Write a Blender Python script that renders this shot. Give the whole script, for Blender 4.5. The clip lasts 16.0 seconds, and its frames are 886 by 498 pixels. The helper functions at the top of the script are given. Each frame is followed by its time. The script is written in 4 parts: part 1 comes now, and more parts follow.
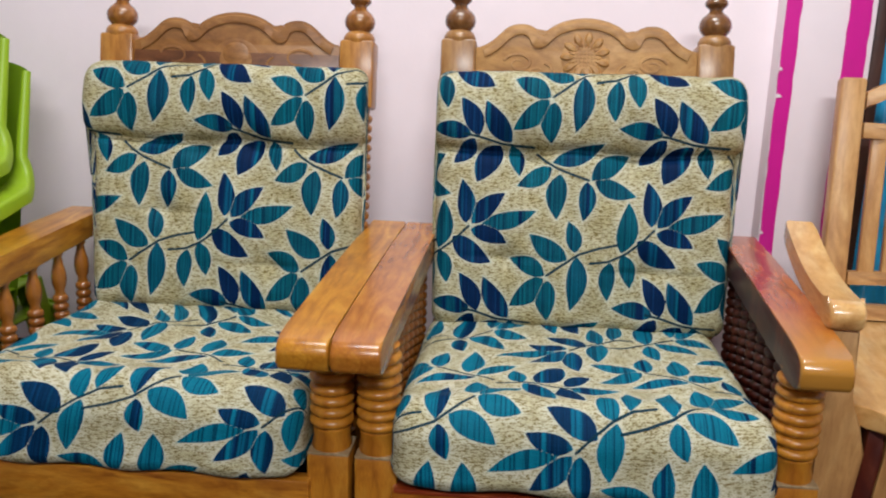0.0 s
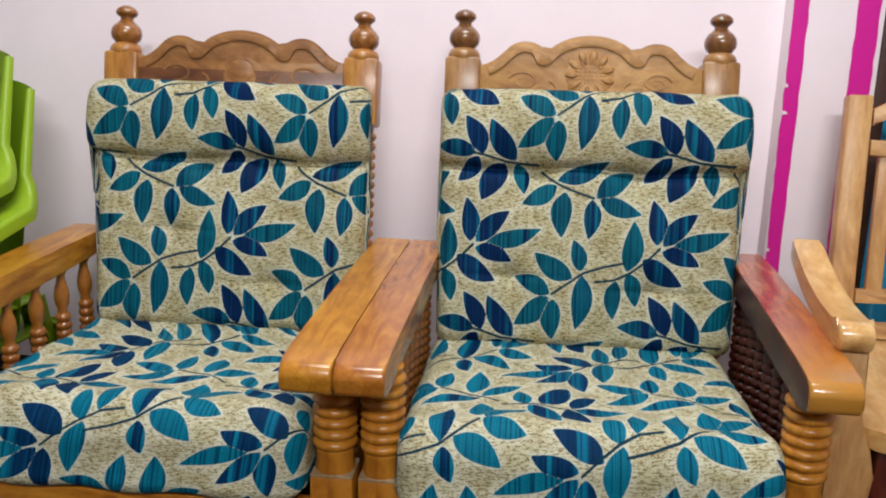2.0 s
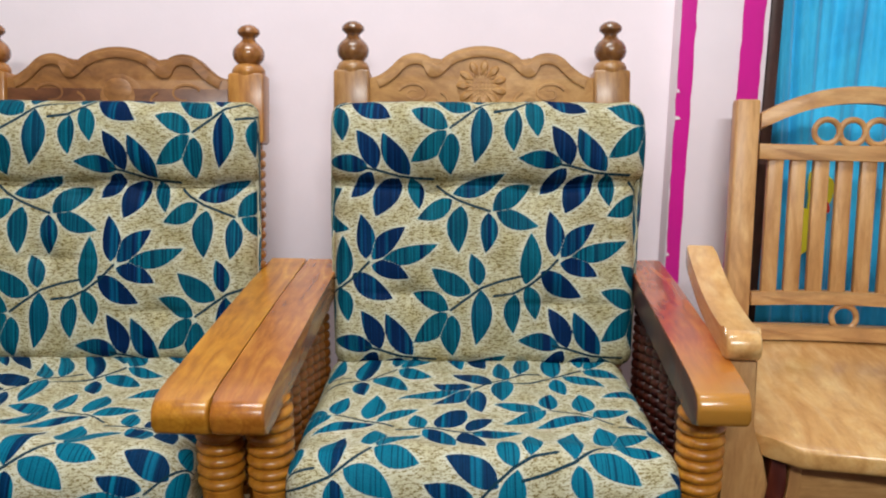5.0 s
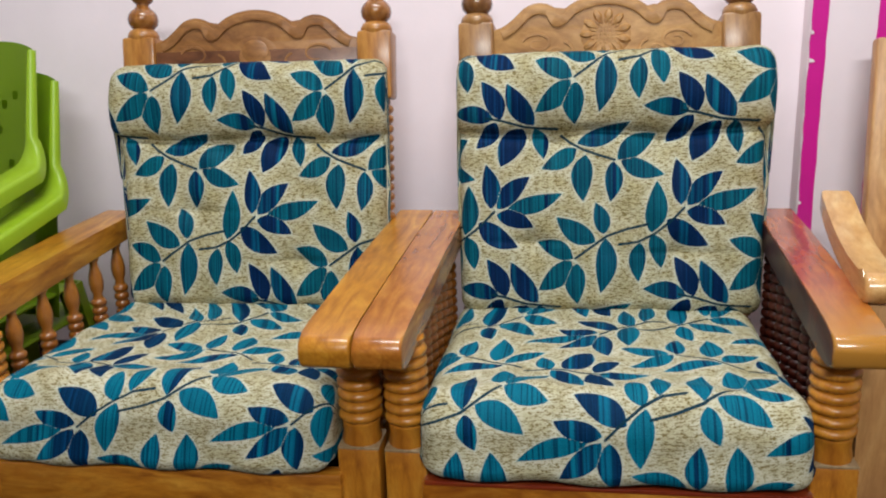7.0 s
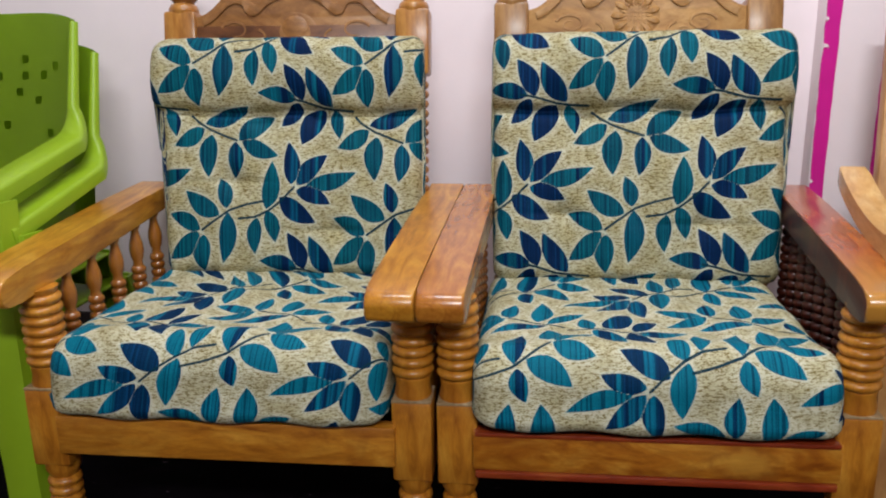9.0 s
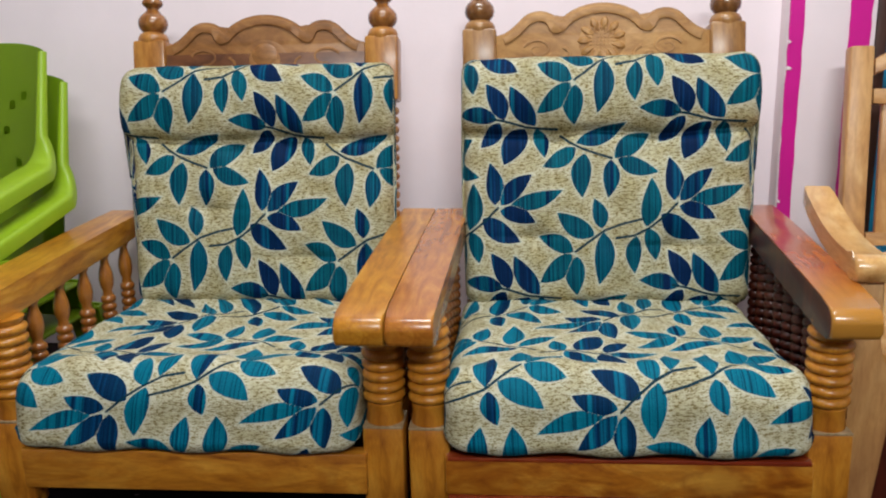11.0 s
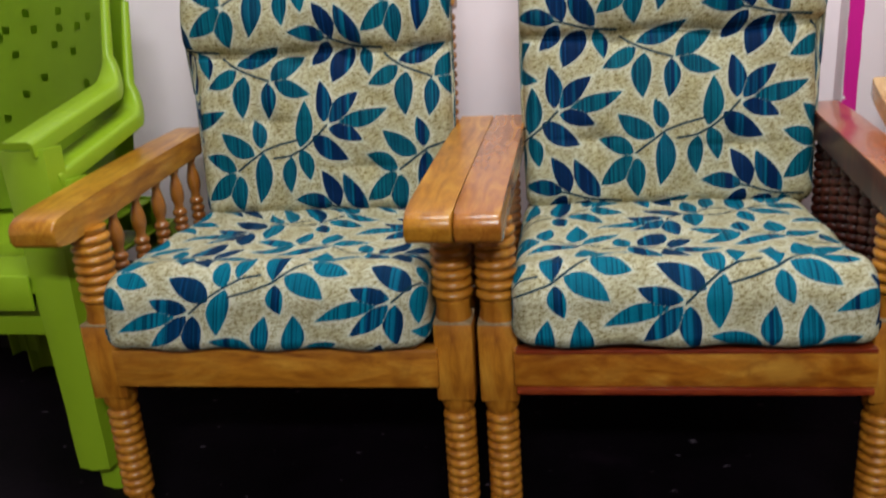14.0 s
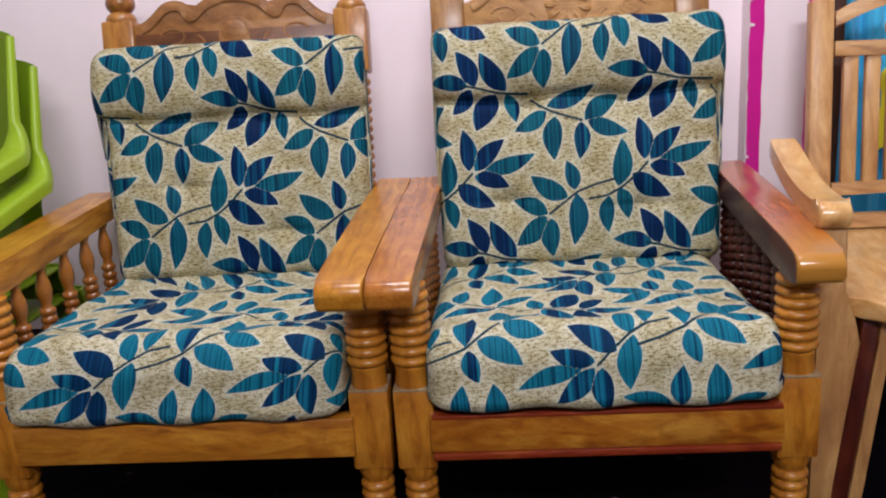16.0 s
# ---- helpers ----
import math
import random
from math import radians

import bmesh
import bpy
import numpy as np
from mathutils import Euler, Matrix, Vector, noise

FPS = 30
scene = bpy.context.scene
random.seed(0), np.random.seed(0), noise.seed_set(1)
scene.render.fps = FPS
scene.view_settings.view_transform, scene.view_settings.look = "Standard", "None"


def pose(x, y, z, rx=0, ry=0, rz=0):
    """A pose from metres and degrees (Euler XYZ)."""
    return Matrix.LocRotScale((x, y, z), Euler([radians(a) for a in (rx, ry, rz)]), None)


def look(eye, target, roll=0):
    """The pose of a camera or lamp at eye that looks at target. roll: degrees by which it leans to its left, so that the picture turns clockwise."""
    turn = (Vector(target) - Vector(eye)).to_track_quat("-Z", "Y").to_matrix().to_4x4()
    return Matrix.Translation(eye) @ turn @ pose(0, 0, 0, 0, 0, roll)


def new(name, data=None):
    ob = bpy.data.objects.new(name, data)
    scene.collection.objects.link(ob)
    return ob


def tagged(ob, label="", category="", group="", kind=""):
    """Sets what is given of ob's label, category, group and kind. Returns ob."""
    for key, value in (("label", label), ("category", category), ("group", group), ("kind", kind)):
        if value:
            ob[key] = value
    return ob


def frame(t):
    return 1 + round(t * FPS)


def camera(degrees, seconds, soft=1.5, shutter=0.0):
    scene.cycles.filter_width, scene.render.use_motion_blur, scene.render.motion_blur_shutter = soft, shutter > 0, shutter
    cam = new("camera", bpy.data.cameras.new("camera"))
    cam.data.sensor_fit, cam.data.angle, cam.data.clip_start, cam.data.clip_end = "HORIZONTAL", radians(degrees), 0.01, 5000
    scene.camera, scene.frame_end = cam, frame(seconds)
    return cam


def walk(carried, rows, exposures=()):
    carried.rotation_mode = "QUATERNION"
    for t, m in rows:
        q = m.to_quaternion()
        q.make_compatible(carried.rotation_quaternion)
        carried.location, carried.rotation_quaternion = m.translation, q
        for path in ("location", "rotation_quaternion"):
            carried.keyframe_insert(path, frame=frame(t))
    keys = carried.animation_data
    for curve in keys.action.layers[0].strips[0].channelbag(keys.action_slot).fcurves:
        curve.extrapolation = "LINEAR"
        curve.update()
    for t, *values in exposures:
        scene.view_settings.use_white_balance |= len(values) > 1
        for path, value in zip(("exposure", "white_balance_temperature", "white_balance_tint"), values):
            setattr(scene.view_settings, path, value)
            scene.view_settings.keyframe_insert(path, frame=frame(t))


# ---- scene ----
cam = camera(55.8, 16.0, 2.1, 0.4)
PATH = [
    (0, (0.234, 0.038, 1.001), (0.041, 1.975, 0.539), 1.8),
    (0.5, (0.235, 0.043, 1.003), (-0.008, 1.974, 0.543), 0.9),
    (1, (0.229, 0.052, 1.003), (0.037, 1.99, 0.547), 2.6),
    (1.5, (0.224, 0.045, 1.012), (0.002, 1.987, 0.586), 1.7),
    (2, (0.232, 0.05, 1.013), (0.028, 1.991, 0.576), 1.7),
    (2.5, (0.226, 0.081, 1.021), (0.064, 2.022, 0.57), 2.5),
    (3, (0.245, 0.098, 1.029), (0.159, 2.049, 0.598), 3.2),
    (3.5, (0.264, 0.112, 1.028), (0.222, 2.058, 0.571), 2.8),
    (3.7, (0.267, 0.107, 1.036), (0.218, 2.058, 0.599), 2.7),
    (5.8, (0.309, 0.095, 1.034), (0.197, 2.046, 0.609), -2.6),
    (6, (0.3, 0.091, 1.021), (0.086, 2.037, 0.612), -3.5),
    (6.5, (0.315, 0.088, 1.025), (-0.059, 1.99, 0.531), -0.6),
    (7, (0.28, 0.058, 1.015), (-0.034, 1.967, 0.505), -1.8),
    (7.5, (0.156, 0.077, 1.019), (-0.036, 2.014, 0.562), -2.5),
    (8, (0.078, 0.096, 1.003), (-0.01, 2.026, 0.485), -0.5),
    (8.5, (0.124, 0.035, 1.021), (-0.063, 1.978, 0.586), 0.5),
    (9, (0.163, -0.036, 0.986), (-0.08, 1.88, 0.464), -0.7),
    (9.2, (0.19, -0.041, 1.002), (-0.071, 1.891, 0.557), -0.8),
    (11.3, (0.18, -0.035, 0.977), (0.007, 1.901, 0.509), -1.1),
    (11.5, (0.179, -0.034, 0.976), (0.021, 1.892, 0.459), -1.0),
    (12, (0.174, -0.052, 0.989), (-0.04, 1.879, 0.515), 0.4),
    (12.5, (0.183, -0.052, 0.984), (0.004, 1.88, 0.499), 0.3),
    (13, (0.177, -0.051, 0.994), (-0.024, 1.882, 0.522), -0.2),
    (13.5, (0.179, -0.066, 0.988), (-0.041, 1.864, 0.514), -0.9),
    (14, (0.154, -0.078, 0.944), (-0.155, 1.798, 0.325), -3.6),
    (14.3, (0.135, -0.066, 0.927), (-0.098, 1.809, 0.271), -2.2),
    (14.5, (0.129, -0.066, 0.95), (-0.036, 1.824, 0.318), -3.6),
    (15, (0.128, -0.072, 0.965), (0.021, 1.847, 0.411), -3.2),
    (15.5, (0.181, -0.073, 0.96), (0.028, 1.844, 0.412), -4.3),
    (16, (0.193, -0.066, 0.966), (0.036, 1.861, 0.452), -3.4),
]
TONE = [(0, 0, 6500, 7), (3.7, 0, 6500, 6), (6.5, 0, 6500, 5), (9, -0.05, 6500, 7), (11.5, -0.05, 6500, 4), (12.2, -0.05, 6500, 9), (13.5, -0.05, 6500, 9), (14, -0.1, 6500, 4), (14.5, -0.05, 6500, 12), (15, -0.05, 6500, 17), (16, -0.05, 6500, 17)]
walk(cam, [(t, look(eye, target, roll)) for t, eye, target, roll in PATH], TONE)

# ---- light ----
world = bpy.data.worlds.new("room_world")
scene.world = world
world.use_nodes = True
world.node_tree.nodes["Background"].inputs[0].default_value = (0.9, 0.93, 1.0, 1)
world.node_tree.nodes["Background"].inputs[1].default_value = 0.02


def area_lamp(name, eye, target, sx, sy, watts, colour):
    data = bpy.data.lights.new(name, "AREA")
    data.shape, data.size, data.size_y, data.energy, data.color = "RECTANGLE", sx, sy, watts, colour
    ob = new(name, data)
    ob.matrix_world = look(eye, target)
    return ob


# two ceiling tubes of the room
area_lamp("tube_light", (0.15, 0.85, 2.8), (0.1, 1.45, 0.5), 1.2, 0.16, 38.5, (0.95, 0.965, 1.0))
area_lamp("tube_light", (0.5, -1.5, 2.4), (0.3, 1.3, 0.5), 1.2, 0.2, 60.0, (0.95, 0.965, 1.0))


# ---- materials ----
def material(name):
    m = bpy.data.materials.new(name)
    m.use_nodes = True
    tree = m.node_tree
    bsdf = tree.nodes["Principled BSDF"]
    return m, tree, bsdf


def node(tree, kind, **values):
    n = tree.nodes.new(kind)
    for key, value in values.items():
        n.inputs[key.replace("_", " ")].default_value = value
    return n


def math_node(tree, op, a, b=None, clamp=False):
    n = tree.nodes.new("ShaderNodeMath")
    n.operation, n.use_clamp = op, clamp
    for i, v in enumerate((a, b)):
        if v is None:
            continue
        if isinstance(v, (int, float)):
            n.inputs[i].default_value = v
        else:
            tree.links.new(v, n.inputs[i])
    return n.outputs[0]


def ramp(tree, fac, *stops):
    n = tree.nodes.new("ShaderNodeValToRGB")
    while len(n.color_ramp.elements) < len(stops):
        n.color_ramp.elements.new(0.5)
    for e, (p, c) in zip(n.color_ramp.elements, stops):
        e.position, e.color = p, (*c, 1)
    tree.links.new(fac, n.inputs[0])
    return n.outputs[0]


def mix(tree, fac, a, b, how="MIX"):
    n = tree.nodes.new("ShaderNodeMix")
    n.data_type, n.blend_type = "RGBA", how
    for i, v in ((0, fac), (6, a), (7, b)):
        if isinstance(v, (int, float)):
            n.inputs[i].default_value = v
        elif isinstance(v, tuple):
            n.inputs[i].default_value = (*v, 1)
        else:
            tree.links.new(v, n.inputs[i])
    return n.outputs[2]


def bump(tree, bsdf, height, strength, distance):
    n = node(tree, "ShaderNodeBump", Strength=strength, Distance=distance)
    tree.links.new(height, n.inputs["Height"])
    tree.links.new(n.outputs[0], bsdf.inputs["Normal"])


def mapped(tree, scale, coords="Object"):
    tc = tree.nodes.new("ShaderNodeTexCoord")
    mp = tree.nodes.new("ShaderNodeMapping")
    mp.inputs["Scale"].default_value = scale
    tree.links.new(tc.outputs[coords], mp.inputs[0])
    return mp.outputs[0]


def noise_of(tree, vec, scale, detail=4.0, rough=0.55, distort=0.0):
    n = node(tree, "ShaderNodeTexNoise", Scale=scale, Detail=detail, Roughness=rough, Distortion=distort)
    tree.links.new(vec, n.inputs["Vector"])
    return n.outputs["Fac"]


def wood(name, dark, mid, light, grain, rough=0.34, coat=0.25):
    """Varnished timber; grain gives the scale on each axis, small along the fibres."""
    m, t, b = material(name)
    vec = mapped(t, grain)
    broad = noise_of(t, vec, 2.2, 5, 0.6, 1.2)
    fine = noise_of(t, vec, 9.0, 8, 0.7, 0.4)
    base = ramp(t, broad, (0.28, dark), (0.5, mid), (0.72, light))
    streak = ramp(t, fine, (0.36, (0.55, 0.42, 0.32)), (0.56, (1, 1, 1)))
    col = mix(t, 0.45, base, streak, "MULTIPLY")
    patch = noise_of(t, mapped(t, (1, 1, 1)), 8.0, 4, 0.55, 1.2)
    col = mix(t, math_node(t, "MULTIPLY", ramp(t, patch, (0.42, (0, 0, 0)), (0.66, (1, 1, 1))), 0.36), col, dark)
    t.links.new(col, b.inputs["Base Color"])
    b.inputs["Roughness"].default_value = rough
    b.inputs["Coat Weight"].default_value = coat
    b.inputs["Coat Roughness"].default_value = 0.10 if coat > 0.8 else 0.22
    bump(t, b, fine, 0.08, 0.002)
    return m


D1, M1, L1 = (0.23, 0.058, 0.004), (0.54, 0.205, 0.017), (0.70, 0.335, 0.042)
teak_x = wood("teak_lengthwise", D1, M1, L1, (3.0, 14.0, 14.0))
teak_y = wood("teak_deep", (0.24, 0.070, 0.005), (0.51, 0.205, 0.016), (0.66, 0.335, 0.042), (14.0, 2.6, 14.0), 0.30, 0.35)
teak_y_brown = wood("teak_deep_brown", (0.22, 0.060, 0.006), (0.44, 0.150, 0.018), (0.62, 0.27, 0.035), (14.0, 2.6, 14.0), 0.26, 0.45)
teak_x_red = wood("teak_lengthwise_red", (0.20, 0.040, 0.004), (0.47, 0.160, 0.012), (0.70, 0.34, 0.045), (3.4, 11.0, 11.0), 0.28, 0.4)


def knot(m, x, z):
    """A pale round figure in the grain, darker at its rim."""
    t = m.node_tree
    b = t.nodes["Principled BSDF"]
    old = b.inputs["Base Color"].links[0].from_socket
    mp = t.nodes.new("ShaderNodeMapping")
    mp.inputs["Location"].default_value, mp.inputs["Scale"].default_value = (-x * 0.55, 0.0, -z), (0.55, 0.0, 1.0)
    t.links.new(t.nodes.new("ShaderNodeTexCoord").outputs["Object"], mp.inputs[0])
    ln = t.nodes.new("ShaderNodeVectorMath")
    ln.operation = "LENGTH"
    t.links.new(mp.outputs[0], ln.inputs[0])
    far = math_node(t, "ADD", ln.outputs["Value"], math_node(t, "MULTIPLY", noise_of(t, mapped(t, (1, 1, 1)), 40.0, 3, 0.5), 0.03))
    col = mix(t, ramp(t, math_node(t, "MULTIPLY", far, 20.0), (0.55, (0.5, 0.5, 0.5)), (0.95, (0, 0, 0))), old, (0.66, 0.34, 0.05))
    col = mix(t, ramp(t, math_node(t, "MULTIPLY", far, 20.0), (0.70, (0, 0, 0)), (0.85, (0.4, 0.4, 0.4)), (1.0, (0, 0, 0))), col, (0.24, 0.065, 0.008))
    t.links.new(col, b.inputs["Base Color"])


knot(teak_x_red, 0.140, 0.322)
red_bead = wood("red_stained_teak", (0.16, 0.018, 0.006), (0.28, 0.036, 0.009), (0.42, 0.10, 0.022), (3.0, 14.0, 14.0), 0.3, 0.3)
worn_shoulder = wood("worn_pale_teak", (0.26, 0.17, 0.08), (0.40, 0.28, 0.15), (0.52, 0.40, 0.24), (14.0, 14.0, 14.0), 0.5, 0.1)
teak_z = wood("teak_upright", D1, M1, L1, (14.0, 14.0, 3.0))
teak_turned = wood("teak_turned", (0.14, 0.034, 0.005), (0.33, 0.110, 0.013), (0.52, 0.21, 0.03), (14.0, 14.0, 3.0), 0.28, 0.5)
# red-brown timber, reddened further by the painted reflection of the magenta stripe
teak_red = wood("teak_red", (0.19, 0.030, 0.007), (0.40, 0.085, 0.013), (0.52, 0.17, 0.025), (14.0, 2.6, 14.0), 0.18, 0.55)


def golden_end(m, y0, y1):
    """The red, with the magenta reflection put into it, gives way to gold towards the front end."""
    t = m.node_tree
    b = t.nodes["Principled BSDF"]
    old = b.inputs["Base Color"].links[0].from_socket
    tc = t.nodes.new("ShaderNodeTexCoord")
    sp = t.nodes.new("ShaderNodeSeparateXYZ")
    t.links.new(tc.outputs["Object"], sp.inputs[0])
    vague = math_node(t, "MULTIPLY", noise_of(t, mapped(t, (1, 1, 1)), 14.0, 4, 0.6), 0.08)
    f = math_node(t, "ADD", sp.outputs[1], vague)
    fac = ramp(t, math_node(t, "DIVIDE", math_node(t, "SUBTRACT", f, y0), y1 - y0, True), (0.0, (1, 1, 1)), (1.0, (0, 0, 0)))
    t.links.new(mix(t, fac, old, (0.50, 0.23, 0.035)), b.inputs["Base Color"])


golden_end(teak_red, -0.07, 0.14)
# red teak darkened: the shade under the right arm is in its colour
teak_red_z = wood("teak_red_upright_shaded", (0.040, 0.0045, 0.0025), (0.085, 0.012, 0.0045), (0.14, 0.028, 0.009), (14.0, 14.0, 3.0), 0.38, 0.08)
carved = wood("carved_teak", (0.26, 0.115, 0.028), (0.44, 0.225, 0.066), (0.58, 0.34, 0.125), (4.0, 12.0, 9.0), 0.55, 0.03)
carved_dark = wood("carved_teak_dark", (0.15, 0.055, 0.013), (0.31, 0.135, 0.036), (0.44, 0.22, 0.07), (4.0, 12.0, 9.0), 0.5, 0.05)
post_brown = wood("weathered_teak_upright", (0.17, 0.072, 0.018), (0.34, 0.165, 0.05), (0.47, 0.255, 0.09), (14.0, 14.0, 3.0), 0.34, 0.2)
post_gold = wood("golden_brown_teak_upright", (0.19, 0.068, 0.011), (0.42, 0.175, 0.034), (0.57, 0.285, 0.065), (14.0, 14.0, 3.0), 0.34, 0.2)
finial_brown = wood("dark_glossy_turned_teak", (0.08, 0.030, 0.009), (0.20, 0.085, 0.025), (0.31, 0.15, 0.05), (14.0, 14.0, 5.0), 0.24, 0.55)
finial_gold = wood("golden_glossy_turned_teak", (0.13, 0.045, 0.009), (0.30, 0.115, 0.024), (0.44, 0.20, 0.045), (14.0, 14.0, 5.0), 0.24, 0.5)
dark_band = wood("dark_brown_teak", (0.07, 0.023, 0.009), (0.155, 0.057, 0.020), (0.24, 0.10, 0.036), (4.0, 12.0, 9.0), 0.4, 0.15)
pale_z = wood("pale_timber_upright", (0.36, 0.165, 0.055), (0.56, 0.30, 0.105), (0.68, 0.42, 0.18), (10.0, 10.0, 1.8), 0.45, 0.08)
pale_x = wood("pale_timber_lengthwise", (0.36, 0.165, 0.055), (0.56, 0.30, 0.105), (0.68, 0.42, 0.18), (1.8, 8.0, 8.0), 0.45, 0.08)
pale_y = wood("pale_timber_deep", (0.46, 0.22, 0.065), (0.68, 0.39, 0.135), (0.80, 0.55, 0.25), (6.0, 1.6, 6.0), 0.24, 0.6)


def painted(name, colour, rough=0.75, spot=0.06, scale=3.0):
    m, t, b = material(name)
    vec = mapped(t, (1, 1, 1))
    big = noise_of(t, vec, scale, 5, 0.6)
    fine = noise_of(t, vec, 140.0, 3, 0.6)
    tone = ramp(t, big, (0.3, tuple(c * (1 - spot) for c in colour)), (0.7, tuple(min(1, c * (1 + spot * 0.4)) for c in colour)))
    t.links.new(tone, b.inputs["Base Color"])
    b.inputs["Roughness"].default_value = rough
    bump(t, b, fine, 0.12, 0.002)
    return m


wall_paint = painted("pale_pink_wall_paint", (0.90, 0.782, 0.815))
ceiling_paint = painted("white_ceiling_paint", (0.82, 0.81, 0.80))
magenta_paint = painted("magenta_gloss_paint", (0.64, 0.006, 0.285), 0.35, 0.12, 8.0)
bare_chip = painted("chipped_plaster", (0.80, 0.70, 0.72))
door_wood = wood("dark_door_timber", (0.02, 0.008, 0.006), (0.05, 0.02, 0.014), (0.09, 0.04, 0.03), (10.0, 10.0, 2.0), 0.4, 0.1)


def floor_material():
    m, t, b = material("dark_floor_covering")
    vec = mapped(t, (1, 1, 1))
    big = noise_of(t, vec, 4.0, 5, 0.6, 0.5)
    fine = noise_of(t, vec, 60.0, 6, 0.7)
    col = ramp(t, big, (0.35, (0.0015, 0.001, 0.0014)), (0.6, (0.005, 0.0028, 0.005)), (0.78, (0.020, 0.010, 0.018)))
    speck = noise_of(t, mapped(t, (1.0, 2.6, 1.0)), 22.0, 3, 0.6)
    fleck = ramp(t, fine, (0.64, (0, 0, 0)), (0.76, (0.10, 0.08, 0.10)))
    col = mix(t, 0.4, col, fleck, "ADD")
    col = mix(t, 0.8, col, ramp(t, speck, (0.685, (0, 0, 0)), (0.73, (0.20, 0.16, 0.20))), "ADD")
    t.links.new(col, b.inputs["Base Color"])
    b.inputs["Roughness"].default_value = 0.5
    b.inputs["Specular IOR Level"].default_value = 0.06
    bump(t, b, fine, 0.3, 0.003)
    return m


floor_mat = floor_material()


def plastic(name, colour, rough=0.38):
    m, t, b = material(name)
    vec = mapped(t, (1, 1, 1))
    big = noise_of(t, vec, 6.0, 4, 0.6)
    fine = noise_of(t, vec, 220.0, 2, 0.5)
    t.links.new(ramp(t, big, (0.3, tuple(c * 0.86 for c in colour)), (0.7, colour)), b.inputs["Base Color"])
    t.links.new(math_node(t, "ADD", math_node(t, "MULTIPLY", big, 0.2), rough - 0.1), b.inputs["Roughness"])
    bump(t, b, fine, 0.06, 0.001)
    return m


green_plastic = plastic("lime_green_plastic", (0.295, 0.46, 0.016))


def curtain_material():
    m, t, b = material("printed_blue_curtain_cloth")
    vec = mapped(t, (1, 1, 1))
    big = noise_of(t, vec, 3.0, 4, 0.6, 0.5)
    fine = noise_of(t, mapped(t, (1, 1, 0.3)), 90.0, 4, 0.6)
    col = ramp(t, big, (0.3, (0.018, 0.27, 0.60)), (0.5, (0.03, 0.48, 0.83)), (0.72, (0.06, 0.60, 0.92)))
    t.links.new(mix(t, 0.2, col, ramp(t, fine, (0.4, (0.5, 0.5, 0.5)), (0.6, (1, 1, 1))), "MULTIPLY"), b.inputs["Base Color"])
    b.inputs["Roughness"].default_value = 0.6
    b.inputs["Sheen Weight"].default_value = 0.3
    return m


curtain_blue = curtain_material()
curtain_purple = painted("dark_purple_cloth", (0.035, 0.008, 0.06), 0.6, 0.3, 20.0)
print_yellow = painted("yellow_print", (0.75, 0.62, 0.02), 0.7)
print_red = painted("red_print", (0.6, 0.03, 0.02), 0.7)


